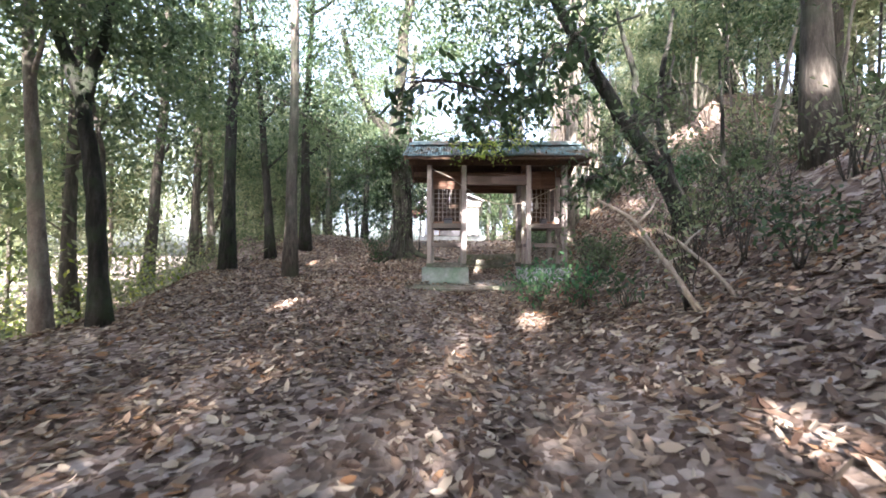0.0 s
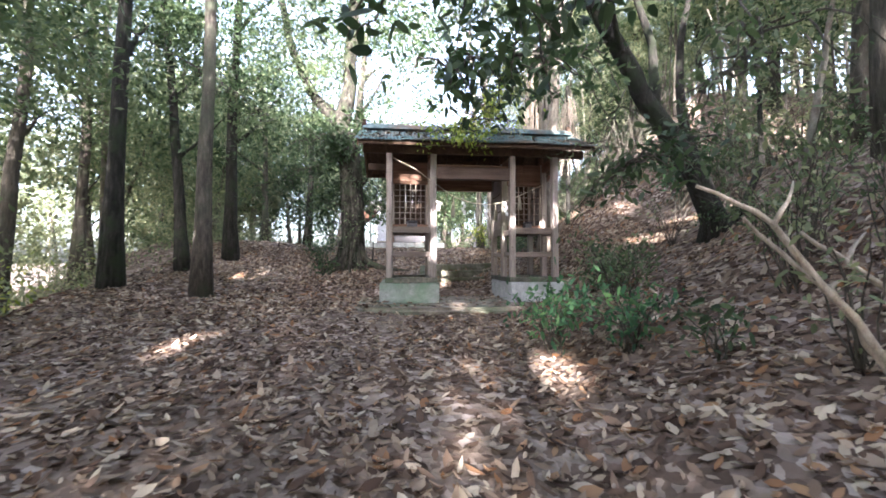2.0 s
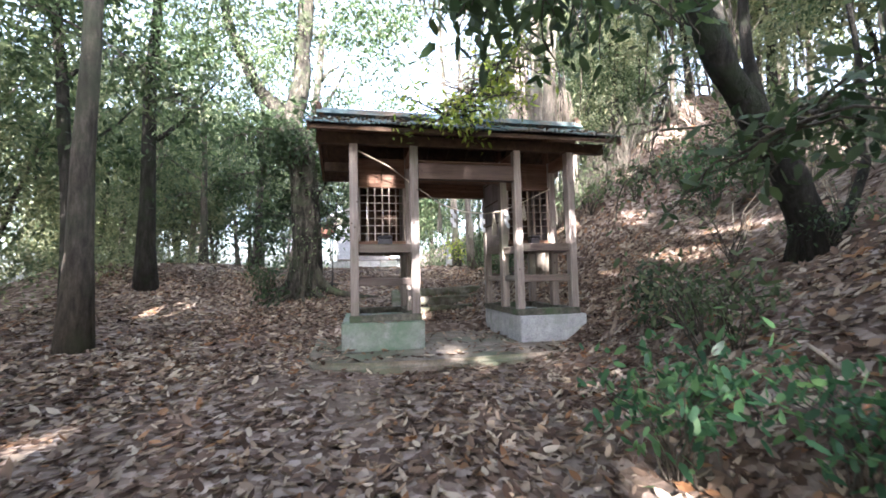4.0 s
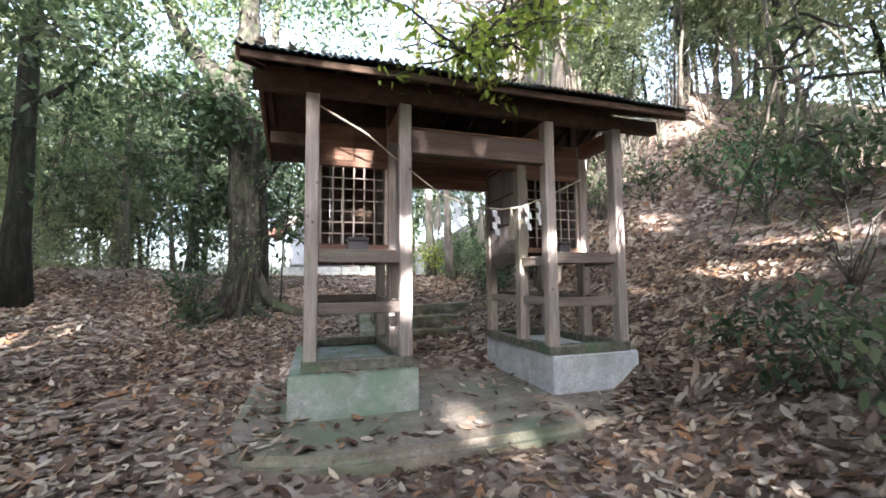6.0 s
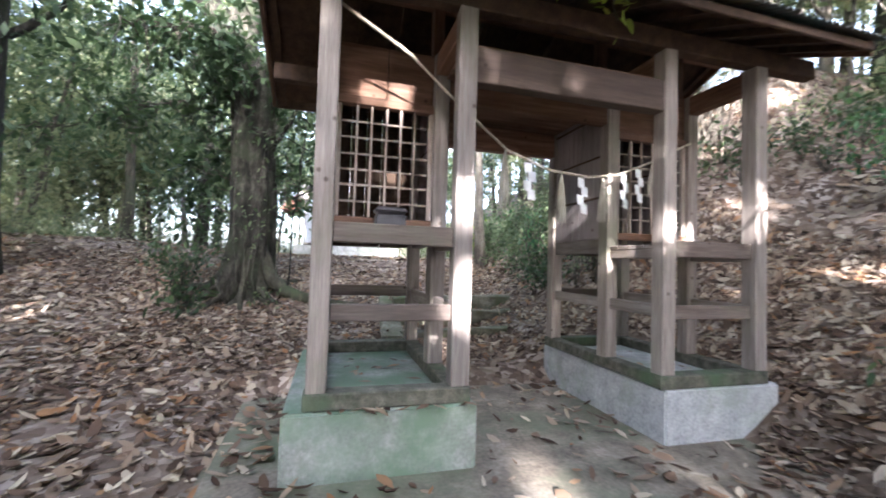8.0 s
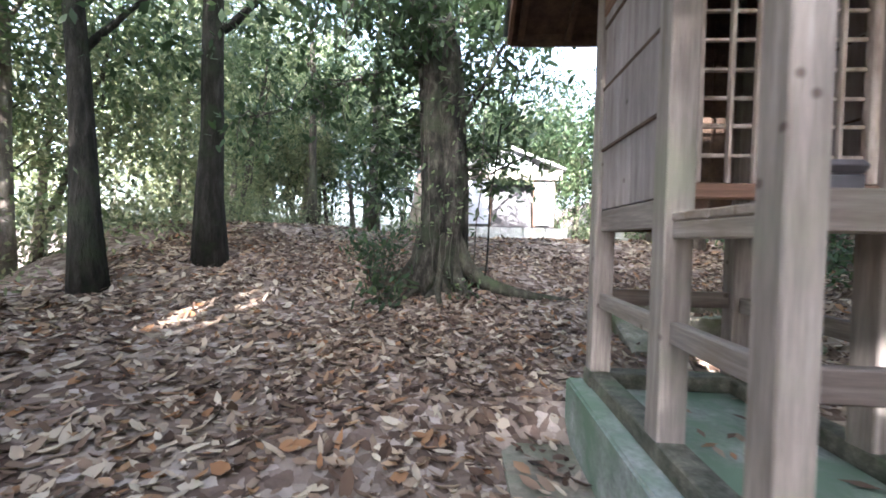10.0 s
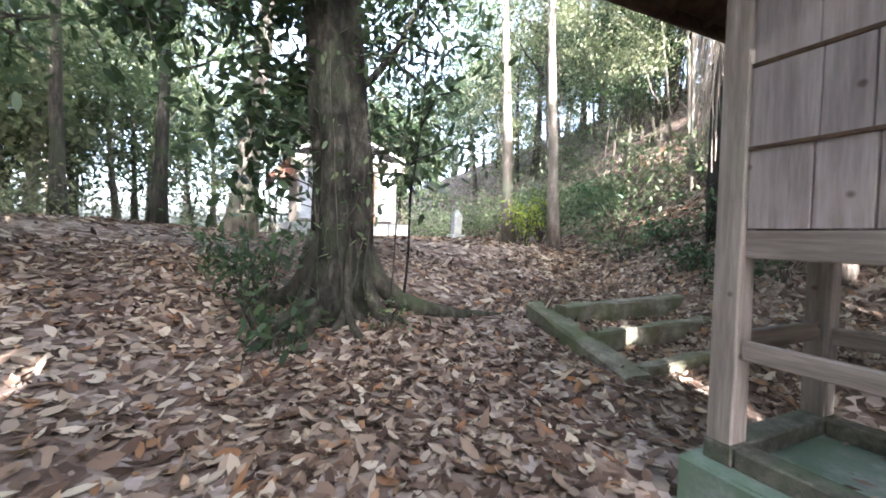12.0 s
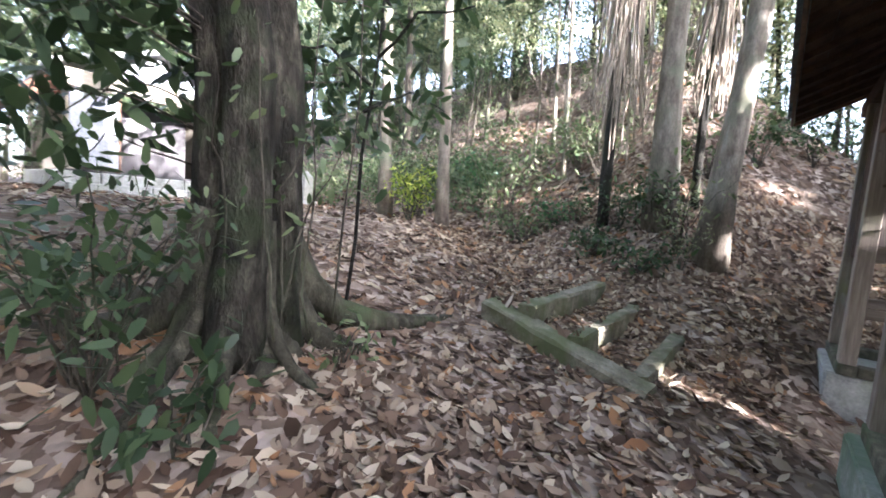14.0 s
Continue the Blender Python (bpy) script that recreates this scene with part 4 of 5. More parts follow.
# leaning tree on the bank beside the path
zr = ground_at(4.55, 8.6)
tree([(4.55, 8.6, zr), (4.1, 8.55, 2.85), (3.4, 8.5, 3.75), (2.75, 8.4, 4.75), (1.9, 8.6, 6.6), (1.3, 9.0, 9)], 0.18, 0.07, M_BARK_DARK,
     "dark leaning tree with several stems on the bank", [(2.4, 8.9, zr + 4.4, "dark", 0.8), (3.6, 9.2, zr + 4.2, "dark", 0.8), (1.6, 9.8, zr + 6.6, "mid", 1.0), (4.6, 7.6, zr + 4.0, "dark", 0.75),
      (1.2, 8.9, 6.3, "dark", 0.7), (0.6, 9.8, 7.3, "mid", 0.9), (2.0, 10.7, 7.4, "dark", 0.9), (5.4, 7.4, zr + 4.2, "mid", 0.7)],
     [(((4.4, 8.6, zr + 0.4), (4.2, 8.8, zr + 1.6), (4.3, 9.0, zr + 3.0), (4.6, 9.1, zr + 4.4)), 0.10, 0.03), (((3.5, 8.5, 3.7), (3.75, 8.9, 4.9), (3.5, 9.2, 6.4)), 0.09, 0.03),
      (((4.65, 8.5, zr), (5.1, 8.4, zr + 1.0), (5.1, 8.5, zr + 3.2)), 0.06, 0.02), (((3.0, 8.45, 4.4), (2.6, 8.0, 4.9), (2.1, 7.6, 5.0)), 0.05, 0.015)], 1.7, 21)
upright(5.75, 7.15, 0.21, 12, (-0.35, 0.2), M_BARK, "dark", 4, 0.5, 1.2, "thick old tree trunk rooted in the leafy bank", 22)
upright(7.2, 8.6, 0.2, 11, (0.2, 0.2), M_BARK, "mid", 4, 0.4, 1.1, "", 23)

# the big forked tree behind the gate
BX, BY = -1.57, 15.62
BZ = ground_at(BX, BY)
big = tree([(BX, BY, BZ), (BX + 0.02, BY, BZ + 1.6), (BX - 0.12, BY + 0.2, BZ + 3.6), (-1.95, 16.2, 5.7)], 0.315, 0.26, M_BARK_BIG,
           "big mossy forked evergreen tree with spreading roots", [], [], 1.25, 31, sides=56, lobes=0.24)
for i, (pts, ra, rb) in enumerate((
        (((-1.95, 16.15, 5.5), (-2.4, 16.7, 6.4), (-3.05, 17.4, 7.2), (-3.9, 17.9, 9.0), (-4.4, 18.2, 11)), 0.22, 0.13),
        (((-1.95, 16.2, 5.4), (-1.75, 16.6, 7.4), (-1.7, 16.9, 9.5), (-1.4, 17.2, 12)), 0.26, 0.19),
        (((-1.9, 16.2, 5.3), (-0.9, 17.0, 6.0), (0.5, 17.8, 6.6)), 0.08, 0.025),
        (((-1.6, 15.8, 3.4), (-1.0, 15.5, 4.2), (-0.5, 15.3, 5.2)), 0.05, 0.015),
        (((-1.7, 15.9, 4.2), (-2.4, 15.4, 5.0), (-3.0, 15.0, 5.6)), 0.05, 0.015))):
    Q = []
    for a, b in zip(pts, pts[1:]):
        Q += list(bend(a, b, 6, 0.08, 60 + i)[:-1])
    Q.append(np.array(pts[-1], float))
    V, F = tube(Q, [ra + (rb - ra) * k_ / (len(Q) - 1) for k_ in range(len(Q))], 10, 0.05, i)
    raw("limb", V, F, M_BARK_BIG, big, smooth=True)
for i, (a, reach, r0, droop) in enumerate(((3.4, 0.85, 0.13, 0.0), (4.0, 0.5, 0.10, 0), (4.55, 0.62, 0.12, 0), (5.15, 0.5, 0.10, 0), (5.55, 1.1, 0.11, 0.0),
                                           (5.97, 2.0, 0.12, 0.6), (0.6, 1.1, 0.15, 0), (1.4, 1.0, 0.15, 0), (2.3, 1.0, 0.15, 0), (2.95, 1.2, 0.16, 0), (4.25, 1.6, 0.055, 0.4), (4.8, 1.2, 0.05, 0.3), (3.7, 1.7, 0.055, 0.4))):
    pts, rad = [], []
    for k_ in range(10):
        f = k_ / 9
        rr = 0.18 + reach * f
        wig = 0.12 * math.sin(3.1 * f + i)
        x, y = BX + rr * math.cos(a + wig), BY + rr * math.sin(a + wig)
        h = 0.72 * math.exp(-8.5 * f) + 0.05 * (1 - f) - 0.05 * f + 0.05 * droop * math.sin(math.pi * min(1, f * 1.1))
        pts.append((x, y, ground_at(x, y) + h - 0.03))
        rad.append(r0 * (1 - (0.75 - 0.3 * droop) * f))
    V, F = tube(pts, rad, 11, 0.05, 80 + i)
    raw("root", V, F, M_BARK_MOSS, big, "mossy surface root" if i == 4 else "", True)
for c in ((-3.4, 17.6, 8.6, "mid", 1.0), (-1.3, 17.4, 9.6, "dark", 1.2), (-2.2, 17.8, 11.5, "mid", 1.2), (-4.6, 18.4, 11, "mid", 1.0), (-0.9, 17.4, 6.3, "dark", 0.6), (0.5, 17.8, 6.6, "dark", 0.65), (-0.7, 16.5, 4.9, "dark", 0.5), (-2.6, 15.9, 5.0, "dark", 0.5)):
    crown(big, *c)


def sprays(name, twigs, material, bark, label, category, leaf=0.09, per=14, width=0.4, seed=0, spread_=0.09, group="", twig_r=0.008):
    """A leafy shrub or branch: each twig a bent stem with leaves set along it."""
    r = np.random.default_rng(seed)
    o = twigs[0][0]
    e = empty(name, *o, label, category, group)
    stems, pts = [], []
    for i, tw in enumerate(twigs):
        Q = []
        for a, b in zip(tw, tw[1:]):
            Q += list(bend(a, b, 5, 0.06, seed + i)[:-1])
        Q.append(np.array(tw[-1], float))
        stems.append(tube(Q, np.linspace(twig_r, twig_r * 0.3, len(Q)), 5, 0.05, i))
        Q = np.array(Q)
        f = 0.25 + 0.75 * r.random(per) ** 0.7
        j = np.minimum((f * (len(Q) - 1)).astype(int), len(Q) - 2)
        u = (f * (len(Q) - 1) - j)[:, None]
        pts.append(Q[j] * (1 - u) + Q[j + 1] * u + r.normal(size=(per, 3)) * spread_)
    for V, F in stems:
        raw("stem", V, F, bark, e, smooth=True)
    me = leaf_pairs("foliage", full_leaves(np.concatenate(pts), leaf, width, 0.25, 0.22, seed))
    link_mesh("foliage", me, material, e)
    return e


def shrub(x, y, height, reach, twigs, material, label, leaf=0.09, per=16, seed=0, z=None, spread_=0.09, name="shrub"):
    r = np.random.default_rng(seed)
    z = ground_at(x, y) if z is None else z
    T = []
    for i in range(twigs):
        a, q = r.uniform(0, 6.28), reach * r.uniform(0.4, 1)
        h = height * r.uniform(0.55, 1)
        T.append([(x + r.normal() * 0.03, y + r.normal() * 0.03, z - 0.03), (x + 0.4 * q * math.cos(a), y + 0.4 * q * math.sin(a), z + 0.65 * h), (x + q * math.cos(a), y + q * math.sin(a), z + h)])
    return sprays(name, T, material, M_BARK, label, "shrub", leaf, per, 0.42, seed, spread_, "undergrowth")


# undergrowth that the path passes
shrub(1.45, 7.15, 0.85, 0.5, 18, M_LEAF_FRESH, "bright green broad-leaved shrub in the leaf litter", 0.085, 24, 1)
shrub(1.98, 6.6, 0.6, 0.45, 16, M_LEAF_FRESH, "fresh green seedling shrub in the leaf litter", 0.08, 20, 2)
shrub(2.25, 5.9, 0.45, 0.4, 8, M_LEAF_DARK, "low dark seedling in the leaf litter", 0.10, 10, 3)
shrub(2.6, 8.1, 0.9, 0.6, 12, M_LEAF_MID, "green shrub beside the bank", 0.09, 13, 4)
shrub(3.5, 10.1, 0.3, 0.3, 7, M_LEAF_DARK, "low dark shrub beside the plinth", 0.09, 16, 5)
shrub(3.0, 9.2, 0.25, 0.3, 6, M_LEAF_DARK, "low dark seedling in dead leaves", 0.09, 14, 6)
shrub(2.6, 5.2, 1.0, 0.6, 9, M_LEAF_PALE, "thin pale-leaved shrub on the bank", 0.075, 10, 7)
shrub(3.3, 6.3, 1.4, 0.8, 11, M_LEAF_MID, "tall thin shrub on the bank", 0.08, 14, 8)
shrub(4.5, 9.6, 1.2, 0.8, 10, M_LEAF_PALE, "thin shrub on the leafy bank", 0.08, 12, 9)
shrub(6.0, 11.3, 1.5, 0.9, 18, M_LEAF_FRESH, "bright green shrub high on the bank", 0.10, 30, 10)
shrub(3.3, 15.0, 0.4, 0.7, 14, M_LEAF_DARK, "low dark undergrowth beside the steps", 0.09, 24, 11)
shrub(3.0, 14.25, 0.3, 0.5, 10, M_LEAF_DARK, "low dark undergrowth beside the steps", 0.09, 22, 12)
shrub(3.5, 16.3, 0.6, 1.0, 16, M_LEAF_MID, "low green undergrowth below the bank", 0.09, 24, 13)
shrub(2.95, 18.5, 1.1, 0.55, 16, M_LEAF_YELLOW, "yellow-green shrub between two trunks", 0.10, 26, 14)
shrub(4.3, 17.2, 1.4, 1.0, 20, M_LEAF_MID, "bright green shrub on the bank", 0.10, 26, 15)
shrub(5.2, 15.6, 1.3, 1.2, 20, M_LEAF_MID, "green undergrowth on the bank", 0.09, 26, 16)
shrub(4.0, 19.3, 1.5, 1.0, 22, M_LEAF_MID, "green shrub at the foot of the bank", 0.11, 26, 24)
shrub(5.0, 18.2, 1.2, 1.1, 22, M_LEAF_FRESH, "bright green shrub at the foot of the bank", 0.11, 26, 25)
shrub(4.1, 16.0, 0.6, 0.8, 16, M_LEAF_FRESH, "low bright green shrub on the bank foot", 0.09, 22, 26)
# repeated shrubs all over the bank
protos = []
for i, (mat_, per_, leaf_, hgt, lab) in enumerate(((M_LEAF_MID, 26, 0.09, 1.0, "thin green shrub on the leafy bank"), (M_LEAF_DARK, 30, 0.09, 0.8, "dark evergreen shrub on the leafy bank"),
                                                   (M_LEAF_PALE, 22, 0.08, 1.2, "pale sparse shrub on the leafy bank"), (M_LEAF_PALE, 5, 0.07, 1.4, "nearly bare twiggy shrub on the leafy bank"))):
    x, y = ((6.3, 10.4), (6.6, 12.6), (5.0, 6.0), (5.7, 9.4))[i]
    protos.append(shrub(x, y, hgt, 0.75, 9, mat_, lab, leaf_, per_, 70 + i, spread_=0.12))
sr_ = np.random.default_rng(77)
for i in range(200):
    y = sr_.uniform(2.5, 27)
    x = float(np.interp(y, TOE_Y, TOE_X)) + 1.5 + 6.0 * sr_.random() ** 1.3
    if 9.6 < y < 12.9 and x < 3.9 or 12.9 < y < 15.4 and x < 3.3:
        continue
    k_ = sr_.uniform(0.55, 1.2) * (1.45 if x > float(np.interp(y, TOE_Y, TOE_X)) + 3.6 else 1.0)
    pick = int(sr_.integers(4))
    if 9 < y < 13.8 and x < 5.8:
        if sr_.random() < 0.92:
            continue
        pick = 3 if pick == 1 else pick
    if y < 9 and sr_.random() < 0.4:
        continue
    if y < 9:
        k_ *= 0.8
    src = protos[pick]
    ob = copy_thing(src, pose(x, y, ground_at(x, y) - 0.02, 0, 0, sr_.uniform(0, 360)))
    ob.scale = (k_, k_, k_)
# by the big tree
shrub(-2.4, 15.3, 1.1, 0.8, 20, M_LEAF_DARK, "dark twiggy shrub at the foot of the big tree", 0.09, 26, 17)
shrub(-2.2, 14.75, 0.45, 0.35, 9, M_LEAF_DARK, "dark broad-leaved seedling at the tree roots", 0.12, 12, 18)
shrub(-1.2, 14.95, 0.28, 0.25, 7, M_LEAF_MID, "small green seedling between the roots", 0.08, 8, 19)
sprays("sapling", [[(-1.12, 15.25, BZ), (-1.02, 15.2, BZ + 1.6), (-0.98, 15.3, BZ + 3.6)], [(-1.55, 15.2, BZ), (-1.6, 15.15, BZ + 0.9), (-1.45, 15.05, BZ + 1.4)],
                   [(-1.55, 15.2, BZ), (-1.4, 15.15, BZ + 0.8), (-1.2, 15.0, BZ + 1.25)], [(-1.8, 15.25, BZ), (-1.9, 15.2, BZ + 1.0), (-2.0, 15.05, BZ + 1.5)], [(-1.62, 15.12, BZ), (-1.7, 15.14, BZ + 0.9), (-1.78, 15.2, BZ + 2.4)], [(-1.38, 15.14, BZ), (-1.36, 15.16, BZ + 1.0), (-1.3, 15.2, BZ + 2.6)]],
       M_LEAF_MID, M_BARK, "thin saplings with pale green leaves climbing beside a trunk", "sapling", 0.085, 20, 0.4, 20, 0.07, "undergrowth", 0.009)
tw = []
rr_ = np.random.default_rng(5)
for i in range(170):
    a, h = rr_.uniform(0, 6.28), rr_.uniform(1.0, 4.2)
    if math.sin(a) < -0.2 and h < 3.2 or h < 1.7 and i % 2:
        continue
    o = (BX + 0.3 * math.cos(a), BY + 0.3 * math.sin(a), BZ + h)
    q = rr_.uniform(0.5, 1.2)
    tw.append([o, (o[0] + q * 0.6 * math.cos(a), o[1] + q * 0.6 * math.sin(a), o[2] + 0.15), (o[0] + q * math.cos(a), o[1] + q * math.sin(a), o[2] - 0.2)])
sprays("sapling", [[(-0.95, 15.35, BZ - 0.05), (-0.9, 15.3, BZ + 1.2), (-0.75, 15.3, BZ + 2.6), (-0.8, 15.3, BZ + 4.2)]] + [[(-0.9 + 0.05 * k_, 15.3, BZ + 1.5 + 0.2 * k_), (-0.8 + 0.35 * math.cos(2.4 * k_), 15.3 + 0.35 * math.sin(2.4 * k_), BZ + 1.75 + 0.2 * k_),
        (-0.8 + 0.8 * math.cos(2.4 * k_), 15.3 + 0.8 * math.sin(2.4 * k_), BZ + 1.7 + 0.2 * k_)] for k_ in range(13)], M_LEAF_DARK, M_BARK_DARK, "thin dark sapling with glossy leaves beside the big trunk", "sapling", 0.13, 42, 0.4, 44, 0.15, "undergrowth", 0.016)
sprays("trunk_foliage", tw, M_LEAF_DARK, M_BARK, "dark glossy leafy shoots growing round a trunk", "foliage", 0.155, 34, 0.42, 21, 0.16, "undergrowth")

# leafy boughs that hang over the path
def bough(points, twigs, material, label, leaf, per, seed, fall=0.6, spread_=0.12):
    r = np.random.default_rng(seed)
    P = np.array(points, float)
    T = [[tuple(p) for p in P]]
    for i in range(twigs):
        f = r.uniform(0.15, 1) * (len(P) - 1)
        j = min(int(f), len(P) - 2)
        o = P[j] + (P[j + 1] - P[j]) * (f - j)
        d = r.normal(size=3) * (0.38, 0.38, 0.15)
        T.append([tuple(o), tuple(o + d * 0.6 + (0, 0, -0.12 * fall)), tuple(o + d + (0, 0, -fall * r.uniform(0.3, 1)))])
    return sprays("hanging_bough", T, material, M_BARK, label, "branch", leaf, per, 0.42, seed, spread_, "overhanging boughs", 0.014)


bough([(3.0, 8.5, 4.7), (1.8, 8.0, 4.2), (0.9, 7.6, 3.85), (0.15, 7.3, 3.65)], 46, M_LEAF_DARK, "dark leafy bough hanging over the path", 0.14, 16, 1)
bough([(2.6, 6.2, 4.5), (1.5, 5.8, 3.9), (0.6, 5.5, 3.45), (-0.3, 5.2, 3.2)], 36, M_LEAF_DARK, "dark leafy bough hanging over the path", 0.14, 16, 2)
bough([(2.1, 10.2, 5.1), (1.6, 10.18, 4.55), (1.2, 10.16, 4.15), (0.9, 10.15, 3.82)], 46, M_LEAF_YELLOW, "bright yellow-green spray hanging over the roof edge", 0.085, 24, 3, 0.22, 0.07)
bough([(1.2, 10.16, 4.2), (0.98, 10.15, 3.92), (0.8, 10.14, 3.74)], 34, M_LEAF_YELLOW, "bright yellow-green leaves drooping at the roof edge", 0.08, 20, 11, 0.16, 0.06)
bough([(2.2, 10.3, 5.1), (1.8, 10.2, 4.6), (1.35, 10.15, 4.1)], 18, M_LEAF_PALE, "pale green spray hanging over the roof edge", 0.08, 20, 4, 0.4, 0.08)
bough([(3.4, 6.9, 4.3), (2.9, 6.2, 3.5), (2.4, 5.8, 2.9)], 18, M_LEAF_MID, "thin leafy bough over the bank", 0.08, 18, 5)
bough([(4.0, 8.0, 3.4), (3.0, 7.4, 2.9), (2.4, 7.05, 2.55), (1.95, 7.0, 2.45)], 20, M_LEAF_DARK, "dark drooping leafy bough beside the bank", 0.11, 20, 9, 0.3)
bough([(3.6, 9.4, 4.4), (3.0, 8.9, 3.4), (2.6, 8.8, 2.6)], 18, M_LEAF_MID, "thin leafy bough over the bank", 0.08, 20, 6)
bough([(-1.2, 15.4, 5.4), (-2.0, 14.6, 5.1), (-2.9, 13.9, 4.6)], 22, M_LEAF_DARK, "dark leafy bough of the big tree", 0.13, 20, 7)
bough([(-2.2, 15.9, 4.6), (-3.0, 15.7, 4.3), (-3.7, 15.6, 3.9), (-4.4, 15.5, 3.7)], 26, M_LEAF_DARK, "dark leafy bough hanging beside the big tree", 0.13, 22, 10)
bough([(-5.4, 11.5, 6.0), (-4.2, 12.6, 5.6), (-3.2, 13.6, 5.0)], 26, M_LEAF_MID, "leafy bough over the path edge", 0.12, 20, 8)

# bleached broken branches on the bank
dead = (((1.80, 5.55, 2.0), (2.12, 5.3, 1.72), (2.62, 5.0, 0.9)), ((2.36, 5.35, 1.68), (2.58, 5.25, 1.48), (2.95, 5.0, 0.9)),
        ((2.05, 5.45, 1.78), (2.4, 5.2, 1.3), (2.6, 5.05, 0.8)), ((2.6, 7.3, 1.2), (2.75, 7.0, 0.95), (2.8, 6.7, 0.8)))
for i, pts in enumerate(dead):
    e = empty("dead_branch", *pts[-1], "bleached broken dead branch lying against the bank", "branch", "dead branches")
    end = (pts[-1][0], pts[-1][1], ground_at(pts[-1][0], pts[-1][1]) - 0.02)
    Q = list(bend(pts[0], pts[1], 5, 0.05, i)[:-1]) + list(bend(pts[1], end, 6, 0.05, i + 9))
    V, F = tube(Q, np.linspace(0.012, 0.025, len(Q)), 7, 0.12, i)
    raw("stick", V, F, M_DEADWOOD, e, smooth=True)
    V, F = tube(bend(pts[1], np.array(pts[1]) + (0.25, 0.1, 0.3 - 0.1 * i), 5, 0.05, i), np.linspace(0.018, 0.006, 5), 6, 0.1, i)
    raw("twig", V, F, M_DEADWOOD, e, smooth=True)

# palms with skirts of dead fronds
for (x, y, z0, z1, n, w, r0) in ((4.05, 15.15, 3.6, 8.2, 170, 0.42, 0.085), (4.55, 13.95, 4.35, 6.2, 60, 0.34, 0.06)):
    e = empty("palm_tree", x, y, ground_at(x, y), "palm trunk with a skirt of hanging dead brown fronds", "palm", "palms")
    V, F = tube(bend((x, y, ground_at(x, y) - 0.2), (x + 0.05, y + 0.1, z1 + 0.3), 9, 0.03, 1), [r0] * 9, 9, 0.08, 3)
    raw("trunk", V, F, M_BARK_DARK, e, smooth=True)
    r = np.random.default_rng(int(z1 * 10))
    strips = []
    for i in range(n):
        a, b0 = r.uniform(0, 6.28), r.uniform(z0 + 0.9, z1)
        L = r.uniform(1.2, 3.2)
        q = w * r.uniform(0.25, 1.0)
        c, s_ = math.cos(a), math.sin(a)
        jx, jy = r.normal() * 0.05, r.normal() * 0.05
        strips.append(tube([(x + 0.06 * c, y + 0.06 * s_, b0), (x + q * 0.7 * c, y + q * 0.7 * s_, b0 - 0.10), (x + q * c + jx, y + q * s_ + jy, b0 - 0.5 * L),
                            (x + q * 1.05 * c + 2 * jx, y + q * 1.05 * s_ + 2 * jy, max(z0 + 0.5 * r.random(), b0 - L))], [0.008, 0.013, 0.010, 0.003], 4, 0.1, i))
    V, F = join_tubes(strips)
    raw("dead_fronds", V, F, M_FROND, e, "hanging dead fronds")

# ---- the wood around ----
wr = np.random.default_rng(11)
placed = 0
tries = 0
while placed < 92 and tries < 4000:
    tries += 1
    x, y = wr.uniform(-30, 28), wr.uniform(-22, 52)
    clear = (-5.8 < x < 4.6 + 0.1 * max(y - 10, 0) and -4 < y < 23) or (-4 < x < 4 and y < 32) or (-7 < x < 2 and y < -4)
    if clear:
        continue
    if x < -13 and wr.random() < 0.6:
        continue
    bearing = math.degrees(math.atan2(x + 0.2, y - 3))
    tall = wr.uniform(7, 12)
    if y > 16 and -19 < bearing < 1:
        tall = (1.0 + 0.31 * math.hypot(x, y - 3)) * wr.uniform(0.75, 1.0)
    near = math.hypot(x, y - 10) < 16
    # more pale leaf kinds on the left, standing for light from above
    kind = ("mid", "dark", "pale", "pale")[int(wr.integers(4))] if x > -3 else ("mid", "pale", "pale")[int(wr.integers(3))]
    upright(x, y, wr.uniform(0.09, 0.20), tall, (wr.normal() * 0.5, wr.normal() * 0.4), M_BARK if wr.random() < 0.6 else M_BARK_PALE, kind,
            4 if near else 3, 0.4 if (x < 0 or wr.random() < 0.4) else 0.5, wr.uniform(0.8, 1.35), "", 200 + placed)
    placed += 1

# unseen trees added behind, to shade the path from the low sun
br = np.random.default_rng(23)
for i in range(24):
    x, y = br.uniform(-11, 7), br.uniform(-24, -3.5)
    if abs(x + 0.2) < 1.3:
        x += 2.6 if x > 0 else -2.6
    upright(x, y, br.uniform(0.12, 0.22), br.uniform(8, 13), (br.normal() * 0.5, br.normal() * 0.4), M_BARK, ("mid", "dark")[i % 2], 5, 0.22, br.uniform(0.95, 1.35), "", 400 + i)

# leaning edge trees added as sun blockers; their boughs roof the path behind
for x, y, hgt, lean in ((-5.6, -1.5, 8, 2.2), (-6.5, 1.5, 9, 2.4), (-7.2, 3.4, 8, 2.2), (-6.0, -4.5, 10, 2.4), (3.4, -1.8, 9, -2.2), (2.9, 1.2, 8.5, -2.0), (-8.5, -1.0, 11, 2.6), (-9.0, 5.2, 10, 2.2), (-3.4, -7.0, 10, 1.0)):
    upright(x, y, 0.17, hgt, (lean, 0.3), M_BARK, "dark" if x > 0 else "mid", 4, 0.5, 1.0, "leaning evergreen tree added to shade the path", int(600 + 10 * y))

